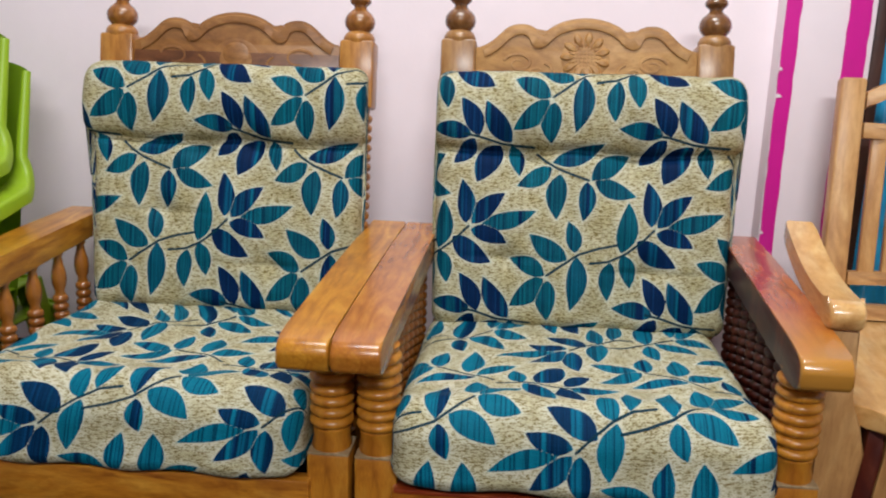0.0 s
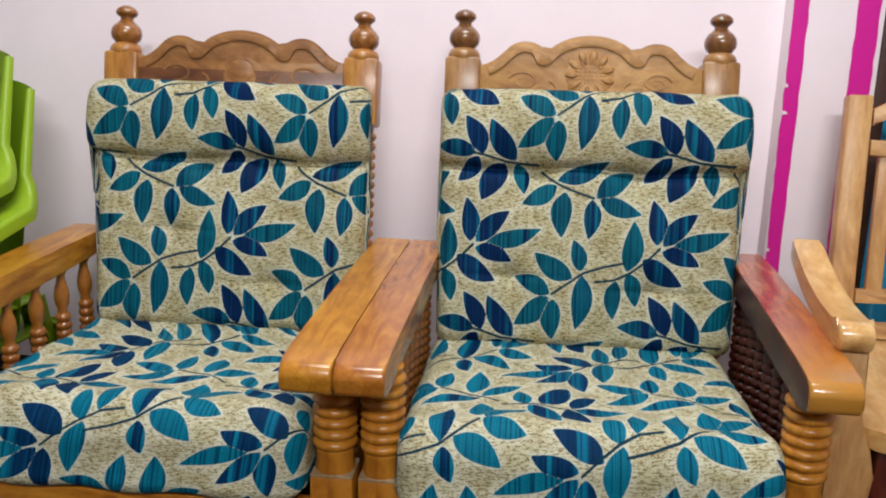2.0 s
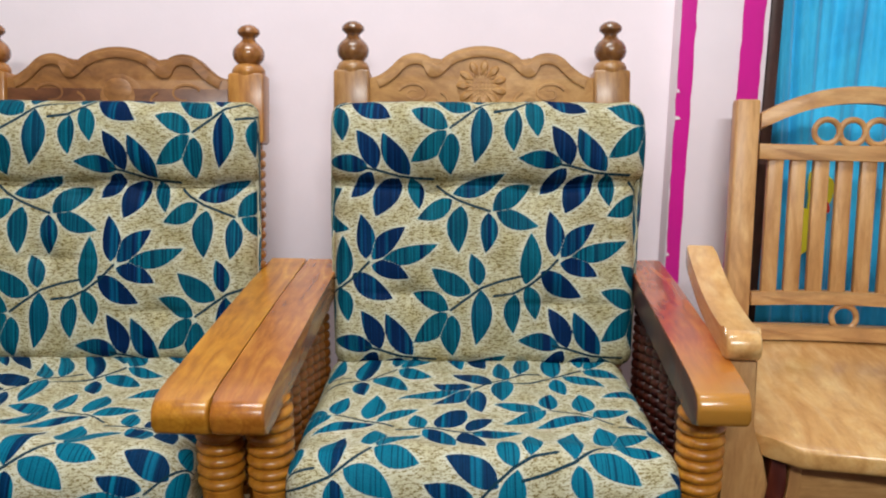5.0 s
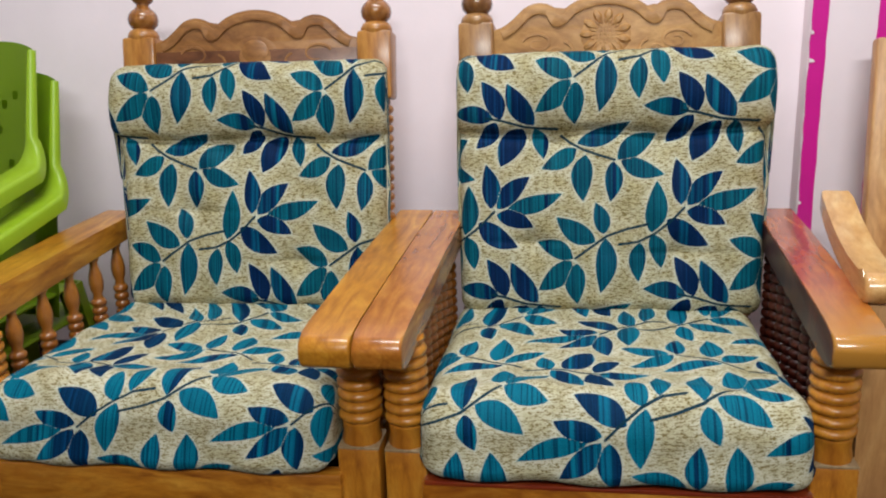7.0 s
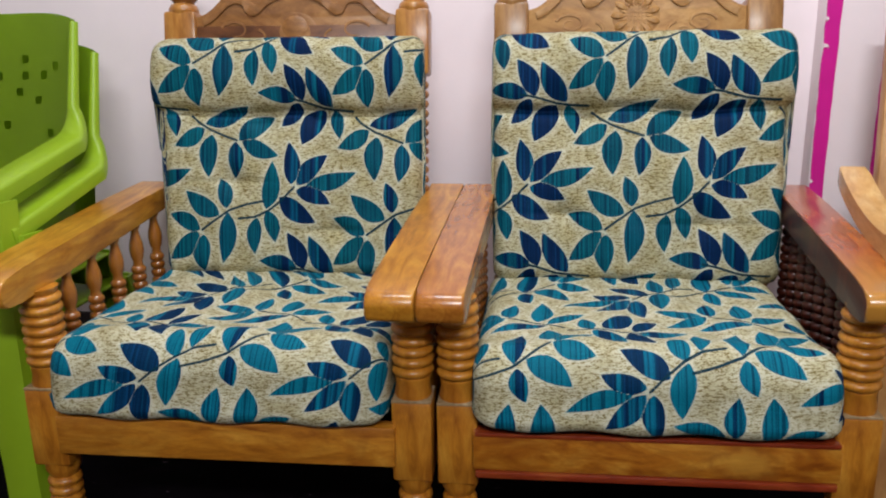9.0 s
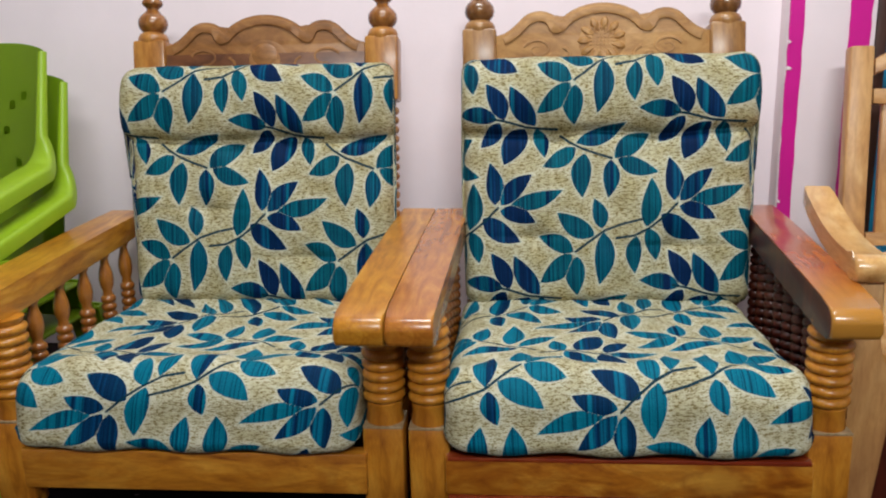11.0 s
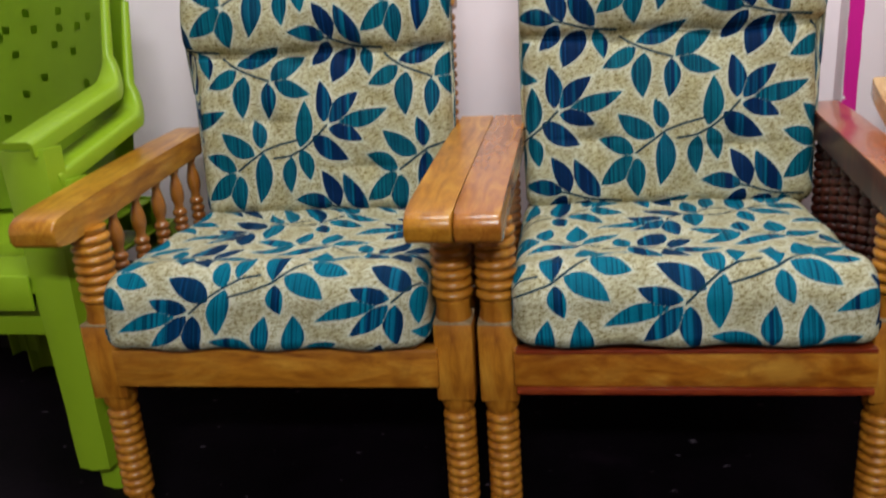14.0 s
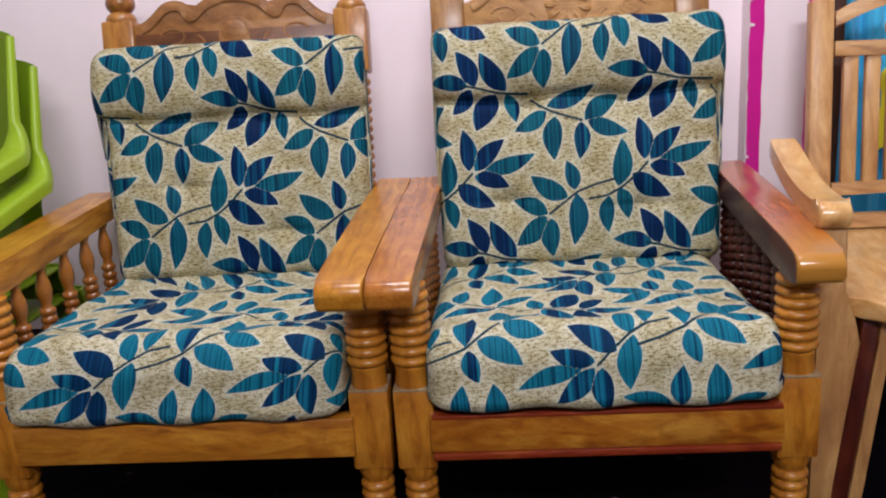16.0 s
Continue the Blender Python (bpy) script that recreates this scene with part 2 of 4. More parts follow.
def leaf_fabric():
    """Woven upholstery: cream ground with tan flecks, teal and navy striped leaves with pale outlines, thin stems."""
    m, t, b = material("leaf_print_upholstery")

    def attribute(name):
        n = t.nodes.new("ShaderNodeAttribute")
        n.attribute_name = name
        return n
    puv, lf = attribute("cloth"), attribute("leaf")
    leaf_d, stem_d, shade = (t.nodes.new("ShaderNodeSeparateXYZ"), 0, 0)
    sep = leaf_d
    t.links.new(lf.outputs["Vector"], sep.inputs[0])
    leaf_d, stem_d, shade = sep.outputs[0], sep.outputs[1], sep.outputs[2]
    cs = t.nodes.new("ShaderNodeSeparateXYZ")
    t.links.new(puv.outputs["Vector"], cs.inputs[0])
    u = cs.outputs[0]

    def stretched(scale):
        mp = t.nodes.new("ShaderNodeMapping")
        mp.inputs["Scale"].default_value = scale
        t.links.new(puv.outputs["Vector"], mp.inputs[0])
        return mp.outputs[0]
    # ground
    flat = noise_of(t, stretched((105, 360, 1)), 1.0, 2, 0.5, 0.3)
    tall = noise_of(t, stretched((330, 210, 1)), 1.0, 2, 0.5, 0.3)
    weave = math_node(t, "ADD", math_node(t, "MULTIPLY", flat, 0.62), math_node(t, "MULTIPLY", tall, 0.38))
    warp = math_node(t, "SINE", math_node(t, "MULTIPLY", u, 900.0))
    weft = math_node(t, "SINE", math_node(t, "MULTIPLY", cs.outputs[1], 1250.0))
    basket = math_node(t, "MULTIPLY", warp, weft)
    weave = math_node(t, "ADD", weave, math_node(t, "MULTIPLY", basket, 0.035))
    blotch = noise_of(t, stretched((22, 22, 1)), 1.0, 3, 0.6)
    fleck = ramp(t, weave, (0.40, (0.140, 0.100, 0.027)), (0.545, (0.435, 0.385, 0.21)))
    pale = ramp(t, weave, (0.40, (0.225, 0.175, 0.066)), (0.51, (0.575, 0.55, 0.405)))
    near = ramp(t, leaf_d, (0.0, (1, 1, 1)), (0.016, (0, 0, 0)))
    k = math_node(t, "ADD", math_node(t, "MULTIPLY", near, 0.65), math_node(t, "MULTIPLY", ramp(t, blotch, (0.36, (0, 0, 0)), (0.64, (1, 1, 1))), 0.45), True)
    # painted light: ground paler on the seats, a little darker on the backs
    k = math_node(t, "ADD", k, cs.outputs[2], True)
    ground = mix(t, k, fleck, pale)
    # leaves: stripes run along the warp
    comb = t.nodes.new("ShaderNodeCombineXYZ")
    t.links.new(math_node(t, "MULTIPLY", u, 230.0), comb.inputs[0])
    t.links.new(math_node(t, "MULTIPLY", cs.outputs[1], 1.5), comb.inputs[1])
    stripe = noise_of(t, comb.outputs[0], 1.0, 2, 0.5)
    lines = ramp(t, stripe, (0.43, (1, 1, 1)), (0.47, (0, 0, 0)))
    bright = ramp(t, stripe, (0.56, (0, 0, 0)), (0.62, (1, 1, 1)))
    comb2 = t.nodes.new("ShaderNodeCombineXYZ")
    t.links.new(math_node(t, "MULTIPLY", u, 46.0), comb2.inputs[0])
    t.links.new(shade, comb2.inputs[1])
    band = noise_of(t, comb2.outputs[0], 1.0, 1, 0.5)
    teal = mix(t, ramp(t, blotch, (0.3, (0, 0, 0)), (0.7, (1, 1, 1))), (0.003, 0.068, 0.100), (0.004, 0.100, 0.142))
    navy = (0.0012, 0.016, 0.066)
    blue = (0.002, 0.060, 0.15)
    bandmask = ramp(t, math_node(t, "ADD", band, math_node(t, "MULTIPLY", shade, 0.30)), (0.655, (0, 0, 0)), (0.70, (1, 1, 1)))
    leafcol = mix(t, bandmask, mix(t, shade, teal, blue), mix(t, math_node(t, "MULTIPLY", bright, 0.45), navy, (0.004, 0.060, 0.18)))
    leafcol = mix(t, math_node(t, "MULTIPLY", math_node(t, "MULTIPLY", bright, math_node(t, "SUBTRACT", 1.0, bandmask)), 0.45), leafcol, (0.004, 0.20, 0.28))
    # sheen of the upward-facing seats, mixed into the leaf colour as turquoise
    seat_sheen = math_node(t, "MULTIPLY", math_node(t, "MAXIMUM", cs.outputs[2], 0.0), math_node(t, "SUBTRACT", 1.15, bandmask))
    leafcol = mix(t, math_node(t, "MULTIPLY", seat_sheen, 1.9, True), leafcol, (0.006, 0.225, 0.35))
    leafcol = mix(t, math_node(t, "MULTIPLY", lines, 0.65), leafcol, (0.001, 0.012, 0.045))
    thread = noise_of(t, stretched((900, 260, 1)), 1.0, 2, 0.5)
    leafcol = mix(t, 0.35, leafcol, ramp(t, thread, (0.35, (0.45, 0.45, 0.45)), (0.6, (1, 1, 1))), "MULTIPLY")
    # pale outline, then leaf, then stems
    ragged = math_node(t, "MULTIPLY", math_node(t, "SUBTRACT", thread, 0.5), 0.0022)
    d = math_node(t, "ADD", leaf_d, ragged)
    outline = ramp(t, math_node(t, "MULTIPLY", d, 100.0), (0.14, (1, 1, 1)), (0.30, (0, 0, 0)))
    col = mix(t, math_node(t, "MULTIPLY", outline, 0.58), ground, (0.50, 0.56, 0.47))
    inside = ramp(t, math_node(t, "ADD", math_node(t, "MULTIPLY", d, 100.0), 0.5), (0.47, (1, 1, 1)), (0.53, (0, 0, 0)))
    col = mix(t, inside, col, leafcol)
    stems = ramp(t, math_node(t, "MULTIPLY", math_node(t, "ADD", stem_d, ragged), 100.0), (0.19, (1, 1, 1)), (0.29, (0, 0, 0)))
    col = mix(t, stems, col, (0.004, 0.030, 0.050))
    t.links.new(col, b.inputs["Base Color"])
    # the leaves are worked in satin thread, the ground in matt yarn
    t.links.new(math_node(t, "ADD", 0.78, math_node(t, "MULTIPLY", inside, -0.2)), b.inputs["Roughness"])
    t.links.new(math_node(t, "ADD", 0.12, math_node(t, "MULTIPLY", inside, -0.06)), b.inputs["Specular IOR Level"])
    cloth = math_node(t, "ADD", weave, math_node(t, "MULTIPLY", inside, 0.25))
    bump(t, b, cloth, 0.5, 0.0018)
    return m


fabric = leaf_fabric()
piping_mat = painted("cream_piping_cloth", (0.66, 0.62, 0.45), 0.8)


# ---- mesh tools ----
def smooth(me, angle=40):
    for p in me.polygons:
        p.use_smooth = True
    me.set_sharp_from_angle(angle=radians(angle))


def part(name, bm, mat, parent=None, label="", at=None, angle=40):
    me = bpy.data.meshes.new(name)
    bmesh.ops.recalc_face_normals(bm, faces=bm.faces)
    bm.to_mesh(me)
    bm.free()
    smooth(me, angle)
    me.materials.append(mat)
    ob = new(name, me)
    if parent is not None:
        ob.parent = parent
    if at is not None:
        ob.matrix_basis = at
    if label:
        tagged(ob, label)
    return ob


def twin(ob, at):
    """The same mesh again, beside it under the same parent."""
    c = ob.copy()
    scene.collection.objects.link(c)
    c.matrix_basis = at
    return c


def box(x0, x1, y0, y1, z0, z1, bevel=0.0, segments=2, bm=None):
    bm = bm or bmesh.new()
    made = bmesh.ops.create_cube(bm, size=1.0)["verts"]
    for v in made:
        v.co = Vector(((x0 + x1) / 2 + v.co.x * (x1 - x0), (y0 + y1) / 2 + v.co.y * (y1 - y0), (z0 + z1) / 2 + v.co.z * (z1 - z0)))
    if bevel:
        edges = list({e for v in made for e in v.link_edges})
        bmesh.ops.bevel(bm, geom=edges, offset=bevel, segments=segments, profile=0.5, affect="EDGES")
    return bm


def lathe(profile, steps=20, bm=None, centre=(0, 0)):
    """Turned work about the upright axis; profile: (radius, height) from the foot up."""
    bm = bm or bmesh.new()
    rings = []
    for r, z in profile:
        rings.append([bm.verts.new((centre[0] + r * math.cos(2 * math.pi * i / steps), centre[1] + r * math.sin(2 * math.pi * i / steps), z)) for i in range(steps)])
    for a, b in zip(rings, rings[1:]):
        for i in range(steps):
            j = (i + 1) % steps
            bm.faces.new((a[i], a[j], b[j], b[i]))
    bm.faces.new(rings[0][::-1])
    bm.faces.new(rings[-1])
    return bm


def beads(z0, z1, count, r_out, r_in):
    """A run of turned rings."""
    pts = []
    step = (z1 - z0) / count
    for i in range(count):
        for f, q in ((0.02, 0), (0.16, 0.62), (0.34, 0.95), (0.5, 1), (0.66, 0.95), (0.84, 0.62), (0.98, 0)):
            pts.append((r_in + (r_out - r_in) * q, z0 + (i + f) * step))
    return pts


def prism(outline, lo, hi, axis="y", bevel=0.0, segments=2):
    """A flat outline pulled along an axis. For y the outline is (x, z), for x it is (y, z), for z it is (x, y)."""
    bm = bmesh.new()

    def place(p, h):
        return {"y": (p[0], h, p[1]), "x": (h, p[0], p[1]), "z": (p[0], p[1], h)}[axis]
    a = [bm.verts.new(place(p, lo)) for p in outline]
    b = [bm.verts.new(place(p, hi)) for p in outline]
    n = len(outline)
    f0, f1 = bm.faces.new(a), bm.faces.new(b[::-1])
    for i in range(n):
        bm.faces.new((a[i], b[i], b[(i + 1) % n], a[(i + 1) % n]))
    if bevel:
        edges = list(set(f0.edges) | set(f1.edges))
        bmesh.ops.bevel(bm, geom=edges, offset=bevel, segments=segments, profile=0.5, affect="EDGES")
    return bm


def tube(points, radius, steps=8, closed=False, bm=None):
    bm = bm or bmesh.new()
    pts = [Vector([float(q) for q in p]) for p in points]
    n = len(pts)
    rings = []
    for i, p in enumerate(pts):
        before = pts[i - 1] if i or closed else p
        after = pts[(i + 1) % n] if i + 1 < n or closed else p
        d = (after - before).normalized()
        up = Vector((0, 1, 0)) if abs(d.y) < 0.9 else Vector((0, 0, 1))
        a = d.cross(up).normalized()
        b = d.cross(a).normalized()
        r = float(radius[i] if isinstance(radius, (list, tuple)) else radius)
        rings.append([bm.verts.new(p + r * (math.cos(2 * math.pi * k / steps) * a + math.sin(2 * math.pi * k / steps) * b)) for k in range(steps)])
    pairs = list(zip(rings, rings[1:])) + ([(rings[-1], rings[0])] if closed else [])
    for a, b in pairs:
        for k in range(steps):
            bm.faces.new((a[k], a[(k + 1) % steps], b[(k + 1) % steps], b[k]))
    if not closed:
        bm.faces.new(rings[0][::-1])
        bm.faces.new(rings[-1])
    return bm


def thing(name, m, label, category, group=""):
    ob = new(name)
    ob.empty_display_size = 0.1
    ob.matrix_basis = m
    return tagged(ob, label, category, group)


# ---- the room ----
WALL_Y, PIER_Y = 1.925, 1.87
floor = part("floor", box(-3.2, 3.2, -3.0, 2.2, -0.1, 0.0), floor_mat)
tagged(floor, "near-black floor covering with faint pale flecks", "floor", kind="structure")
ceiling = part("ceiling", box(-3.2, 3.2, -3.0, 2.2, 2.9, 3.0), ceiling_paint)
tagged(ceiling, "plain white painted ceiling", "ceiling", kind="structure")
DOOR0, DOOR1, DOORH = 0.92, 1.95, 2.1
wall_north = part("wall_north", box(-3.2, 0.735, WALL_Y, 2.1, 0, 2.9), wall_paint)
tagged(wall_north, "pale pink painted wall behind the chairs", "wall", kind="structure")
wb = box(DOOR1, 3.2, PIER_Y, 2.1, 0, 2.9)
box(DOOR0, DOOR1, PIER_Y, 2.1, DOORH, 2.9, bm=wb)
tagged(part("wall_north_east", wb, wall_paint), "pale pink wall round the curtained doorway", "wall", kind="structure")
pier = part("wall_pier", box(0.735, DOOR0 - 0.004, PIER_Y, 2.1, 0, 2.9, 0.004), wall_paint)
tagged(pier, "pale pink projecting pier with magenta painted stripes", "pier", kind="structure")
for nm, x0, x1, lab in (("wall_west", -3.3, -3.2, "plain pale pink side wall"), ("wall_east", 3.2, 3.3, "plain pale pink side wall")):
    tagged(part(nm, box(x0, x1, -3.0, 2.2, 0, 2.9), wall_paint), lab, "wall", kind="structure")
tagged(part("wall_south", box(-3.2, 3.2, -3.1, -3.0, 0, 2.9), wall_paint), "plain pale pink wall behind the viewer", "wall", kind="structure")
# added band along the wall's foot: the chairs' shade as near-black colour
shade_paint = painted("near_black_shade_gloss", (0.012, 0.006, 0.008), 0.4, 0.3, 9.0)
tagged(part("shade_band", box(-3.2, 0.733, WALL_Y - 0.009, WALL_Y - 0.001, 0.001, 0.262, 0.002), shade_paint), "tall near-black band standing in for the shade behind the chairs", "skirting", kind="structure")
rng = random.Random(4)


def stripe(x0, x1):
    """A hand-painted stripe with slightly wavering edges."""
    bm = bmesh.new()
    rows = []
    for i in range(121):
        z = 2.9 * i / 120
        a = x0 + rng.uniform(-0.0012, 0.0012) + 0.0015 * math.sin(z * 5)
        b = x1 + rng.uniform(-0.0012, 0.0012) + 0.0015 * math.sin(z * 4 + 1)
        rows.append([bm.verts.new((x, y, z)) for x, y in ((a, PIER_Y - 0.0005), (a, PIER_Y - 0.003), (b, PIER_Y - 0.003), (b, PIER_Y - 0.0005))])
    for p, q in zip(rows, rows[1:]):
        for k in range(3):
            bm.faces.new((p[k], p[k + 1], q[k + 1], q[k]))
    return bm


for x0, x1 in ((0.738, 0.768), (0.862, 0.905)):
    s = part("painted_stripe", stripe(x0, x1), magenta_paint)
    s.parent = pier
for z, w in ((0.985, 0.006), (0.93, 0.011), (0.64, 0.007)):
    c = part("paint_chip", prism([(0.737, z - 0.004), (0.737 + w, z - 0.002), (0.737 + w * 0.7, z + 0.003), (0.737, z + 0.005)], PIER_Y - 0.0048, PIER_Y - 0.0032), bare_chip)
    c.parent = pier

# doorway: dark frame, printed curtain, and a dark sheet for the unlit space behind
db = box(DOOR0, DOOR0 + 0.026, PIER_Y + 0.012, 2.05, 0, DOORH, 0.004)
box(DOOR1 - 0.05, DOOR1, PIER_Y + 0.012, 2.05, 0, DOORH, 0.004, bm=db)
box(DOOR0 + 0.026, DOOR1 - 0.05, PIER_Y + 0.012, 2.05, DOORH - 0.05, DOORH, 0.004, bm=db)
tagged(part("door_frame", db, door_wood), "dark stained timber door frame", "door frame", kind="structure")
# added sheet in the frame's dark timber; stands in for the gloom beyond
tagged(part("backdrop", box(DOOR0 - 0.3, DOOR1 + 0.3, 2.12, 2.16, 0, 2.6), door_wood), "added dark sheet standing in for the unlit space behind the curtain", "backdrop", kind="structure")


def curtain(x0, x1, y, z0, z1, folds, depth, mat, name, label):
    bm = bmesh.new()
    nx, nz = 160, 40
    grid = []
    for j in range(nz + 1):
        f = j / nz
        row = []
        for i in range(nx + 1):
            g = i / nx
            w = math.sin(g * folds * 6.283 + 0.9 * math.sin(g * 9) + 0.5 * math.sin(f * 5 + g * 4)) * depth * (0.75 + 0.25 * math.sin(g * 23))
            w += 0.004 * math.sin(g * folds * 15 + f * 11)
            row.append(bm.verts.new((x0 + (x1 - x0) * g + 0.01 * math.sin(f * 6 + g * 12), y + w, z0 + (z1 - z0) * f)))
        grid.append(row)
    for j in range(nz):
        for i in range(nx):
            bm.faces.new((grid[j][i], grid[j][i + 1], grid[j + 1][i + 1], grid[j + 1][i]))
    return bm


cur = thing("curtain", pose(0, 0, 0), "bright blue printed cloth curtain hanging in folds in the doorway", "curtain")
cl = part("cloth", curtain(DOOR0 + 0.03, 1.55, 1.985, 0.42, 2.04, 9, 0.012, curtain_blue, "", ""), curtain_blue, cur, angle=180)
cl.modifiers.new("thick", "SOLIDIFY").thickness = 0.0015
cl = part("cloth", curtain(1.12, 1.92, 2.015, 0.36, 2.04, 8, 0.012, curtain_purple, "", ""), curtain_purple, cur, "dark purple lining cloth", angle=180)
cl.modifiers.new("thick", "SOLIDIFY").thickness = 0.0015


def blot(cx, cz, rx, rz, y, seed):
    r = random.Random(seed)
    pts = []
    for k in range(26):
        a = 2 * math.pi * k / 26
        q = 1 + 0.16 * math.sin(3 * a + seed) + r.uniform(-0.05, 0.05)
        pts.append((cx + rx * q * math.cos(a), cz + rz * q * math.sin(a)))
    return prism(pts, y, y + 0.003)


part("printed_patch", blot(1.09, 0.76, 0.028, 0.06, 1.962, 1), print_yellow, cur, "plain yellow printed patch")
part("printed_patch", blot(1.065, 0.67, 0.035, 0.055, 1.964, 2), print_yellow, cur, "plain yellow printed patch")
part("printed_patch", blot(1.108, 0.73, 0.008, 0.014, 1.960, 3), print_red, cur, "small red printed patch")
tagged(part("curtain_rod", tube([(DOOR0 + 0.028, 1.985, 2.045), (DOOR1 - 0.055, 1.985, 2.045)], 0.009), door_wood), "dark thin curtain rod in the doorway", "curtain rod")

# ---- the leaf print ----
UNIT = 0.000631
TILE_X, TILE_Y = 0.355, 0.345
# sprigs: base x, base y, tip x, tip y, breadth, darkness; y runs down the cloth
SPRIG_LOW = [(382, 640, 272, 590, 52, 0.05), (378, 651, 273, 743, 60, 0.0), (386, 655, 384, 781, 60, 0.12), (481, 580, 462, 749, 60, 0.28), (474, 572, 450, 475, 46, 0.2), (446, 598, 328, 520, 60, 0.1)]
SPRIG_MID = [(613, 572, 631, 416, 60, 0.05), (615, 570, 641, 674, 48, 0.05), (574, 594, 568, 715, 48, 0.1)]
SPRIG_STAR = [(700, 491, 686, 352, 54, 0.85), (710, 489, 813, 390, 56, 0.65), (744, 494, 914, 450, 52, 0.1), (710, 503, 826, 545, 52, 0.8), (650, 532, 773, 612, 62, 0.85)]
SPRIG_PAIR = [(738, 220, 681, 101, 54, 0.95), (828, 244, 748, 114, 60, 0.55), (714, 214, 584, 193, 50, 0.3), (724, 228, 656, 305, 48, 0.9), (796, 244, 724, 359, 70, 0.8), (832, 246, 860, 341, 44, 0.15)]
SPRIG_TOP = [(392, 303, 550, 244, 52, 0.35), (508, 349, 627, 272, 60, 0.1), (517, 352, 648, 402, 52, 0.15), (503, 353, 494, 475, 50, 0.4), (415, 330, 407, 472, 60, 0.1), (396, 315, 289, 374, 52, 0.0)]
STEMS = [[(385, 642), (430, 610), (480, 576), (540, 556), (600, 543)], [(514, 602), (570, 595), (620, 572), (664, 538), (705, 497)], [(690, 214), (732, 222), (796, 242), (840, 248), (898, 252)], [(346, 272), (374, 296), (410, 317), (460, 336), (504, 351)]]
PALE_STALKS = [[(705, 497), (750, 493)], [(705, 498), (683, 470)], [(705, 498), (728, 474)], [(504, 351), (530, 352)], [(504, 351), (503, 372)], [(385, 642), (370, 660)], [(385, 642), (386, 666)], [(440, 598), (456, 594)]]
J0 = (385, 650)


def line_distance(u, v, p, q):
    """Distance to a short line that repeats with the print."""
    mx, my, dx, dy = (p[0] + q[0]) / 2, (p[1] + q[1]) / 2, q[0] - p[0], q[1] - p[1]
    pu = (u - mx + TILE_X / 2) % TILE_X - TILE_X / 2
    pv = (v - my + TILE_Y / 2) % TILE_Y - TILE_Y / 2
    f = np.clip((pu * dx + pv * dy) / (dx * dx + dy * dy), -0.5, 0.5)
    return np.hypot(pu - f * dx, pv - f * dy)


def leaf_field(u, v):
    """For cloth places u (right), v (up), in metres from the low sprig's joint: distance to the nearest leaf, to the nearest stem, and the leaf's darkness."""
    best = np.full(u.shape, 1.0)
    second = np.full(u.shape, 1.0)
    stalk = np.full(u.shape, 1.0)
    shade = np.zeros(u.shape)
    for sprig in (SPRIG_LOW, SPRIG_MID, SPRIG_STAR, SPRIG_PAIR, SPRIG_TOP):
        for k, (bx, by, tx, ty, br, dark) in enumerate(sprig):
            bx, tx = (bx - J0[0]) * UNIT, (tx - J0[0]) * UNIT
            by, ty = (J0[1] - by) * UNIT * 1.014, (J0[1] - ty) * UNIT * 1.014
            stalk = np.minimum(stalk, line_distance(u, v, (bx, by), (bx + 0.14 * (tx - bx), by + 0.14 * (ty - by))))
            bx, by = bx + 0.02 * (tx - bx), by + 0.02 * (ty - by)
            cx, cy = (bx + tx) / 2, (by + ty) / 2
            half = math.hypot(tx - bx, ty - by) / 2
            ax, ay = (tx - bx) / (2 * half), (ty - by) / (2 * half)
            w = br * UNIT * 0.53
            pu = (u - cx + TILE_X / 2) % TILE_X - TILE_X / 2
            pv = (v - cy + TILE_Y / 2) % TILE_Y - TILE_Y / 2
            s = pu * ax + pv * ay
            n = -pu * ay + pv * ax
            n = n + (0.11 if k % 2 else -0.11) * (s * s / half - half * 0.5)
            s = s + 0.16 * half * (1 - np.clip(s / half, -1, 1) ** 2)
            # lens between two arcs
            r = (half * half + w * w) / (2 * w)
            d0 = r - w
            d = np.hypot(s, np.abs(n) + d0) - r
            tip = np.hypot(np.abs(s) - half, n)
            d = np.where(np.abs(s) > half, np.maximum(tip, d), d)
            take = d < best
            second = np.where(take, best, np.minimum(second, d))
            best = np.where(take, d, best)
            shade = np.where(take, dark, shade)
    for line in PALE_STALKS:
        pts = [((x - J0[0]) * UNIT, (J0[1] - y) * UNIT * 1.014) for x, y in line]
        for p, q in zip(pts, pts[1:]):
            stalk = np.minimum(stalk, line_distance(u, v, p, q))
    stem = np.full(u.shape, 1.0)
    for line in STEMS:
        pts = [((x - J0[0]) * UNIT, (J0[1] - y) * UNIT * 1.014) for x, y in line]
        for p, q in zip(pts, pts[1:]):
            stem = np.minimum(stem, line_distance(u, v, p, q))
    # neighbouring leaves stay parted by a pale line
    best = np.maximum(best, (best - second) / 2 + 0.0006)
    # pale stalks count as outline
    best = np.where(best > 0, np.minimum(best, np.maximum(stalk, 0.0006)), best)
    return best, stem, shade


def resample(profile, step):
    pts = np.array(profile, float)
    seg = np.hypot(*(np.roll(pts, -1, 0) - pts).T)
    run = np.concatenate([[0], np.cumsum(seg)])
    closed = np.vstack([pts, pts[:1]])
    n = int(run[-1] / step)
    s = np.arange(n) * run[-1] / n
    return np.stack([np.interp(s, run, closed[:, 0]), np.interp(s, run, closed[:, 1])], 1), s


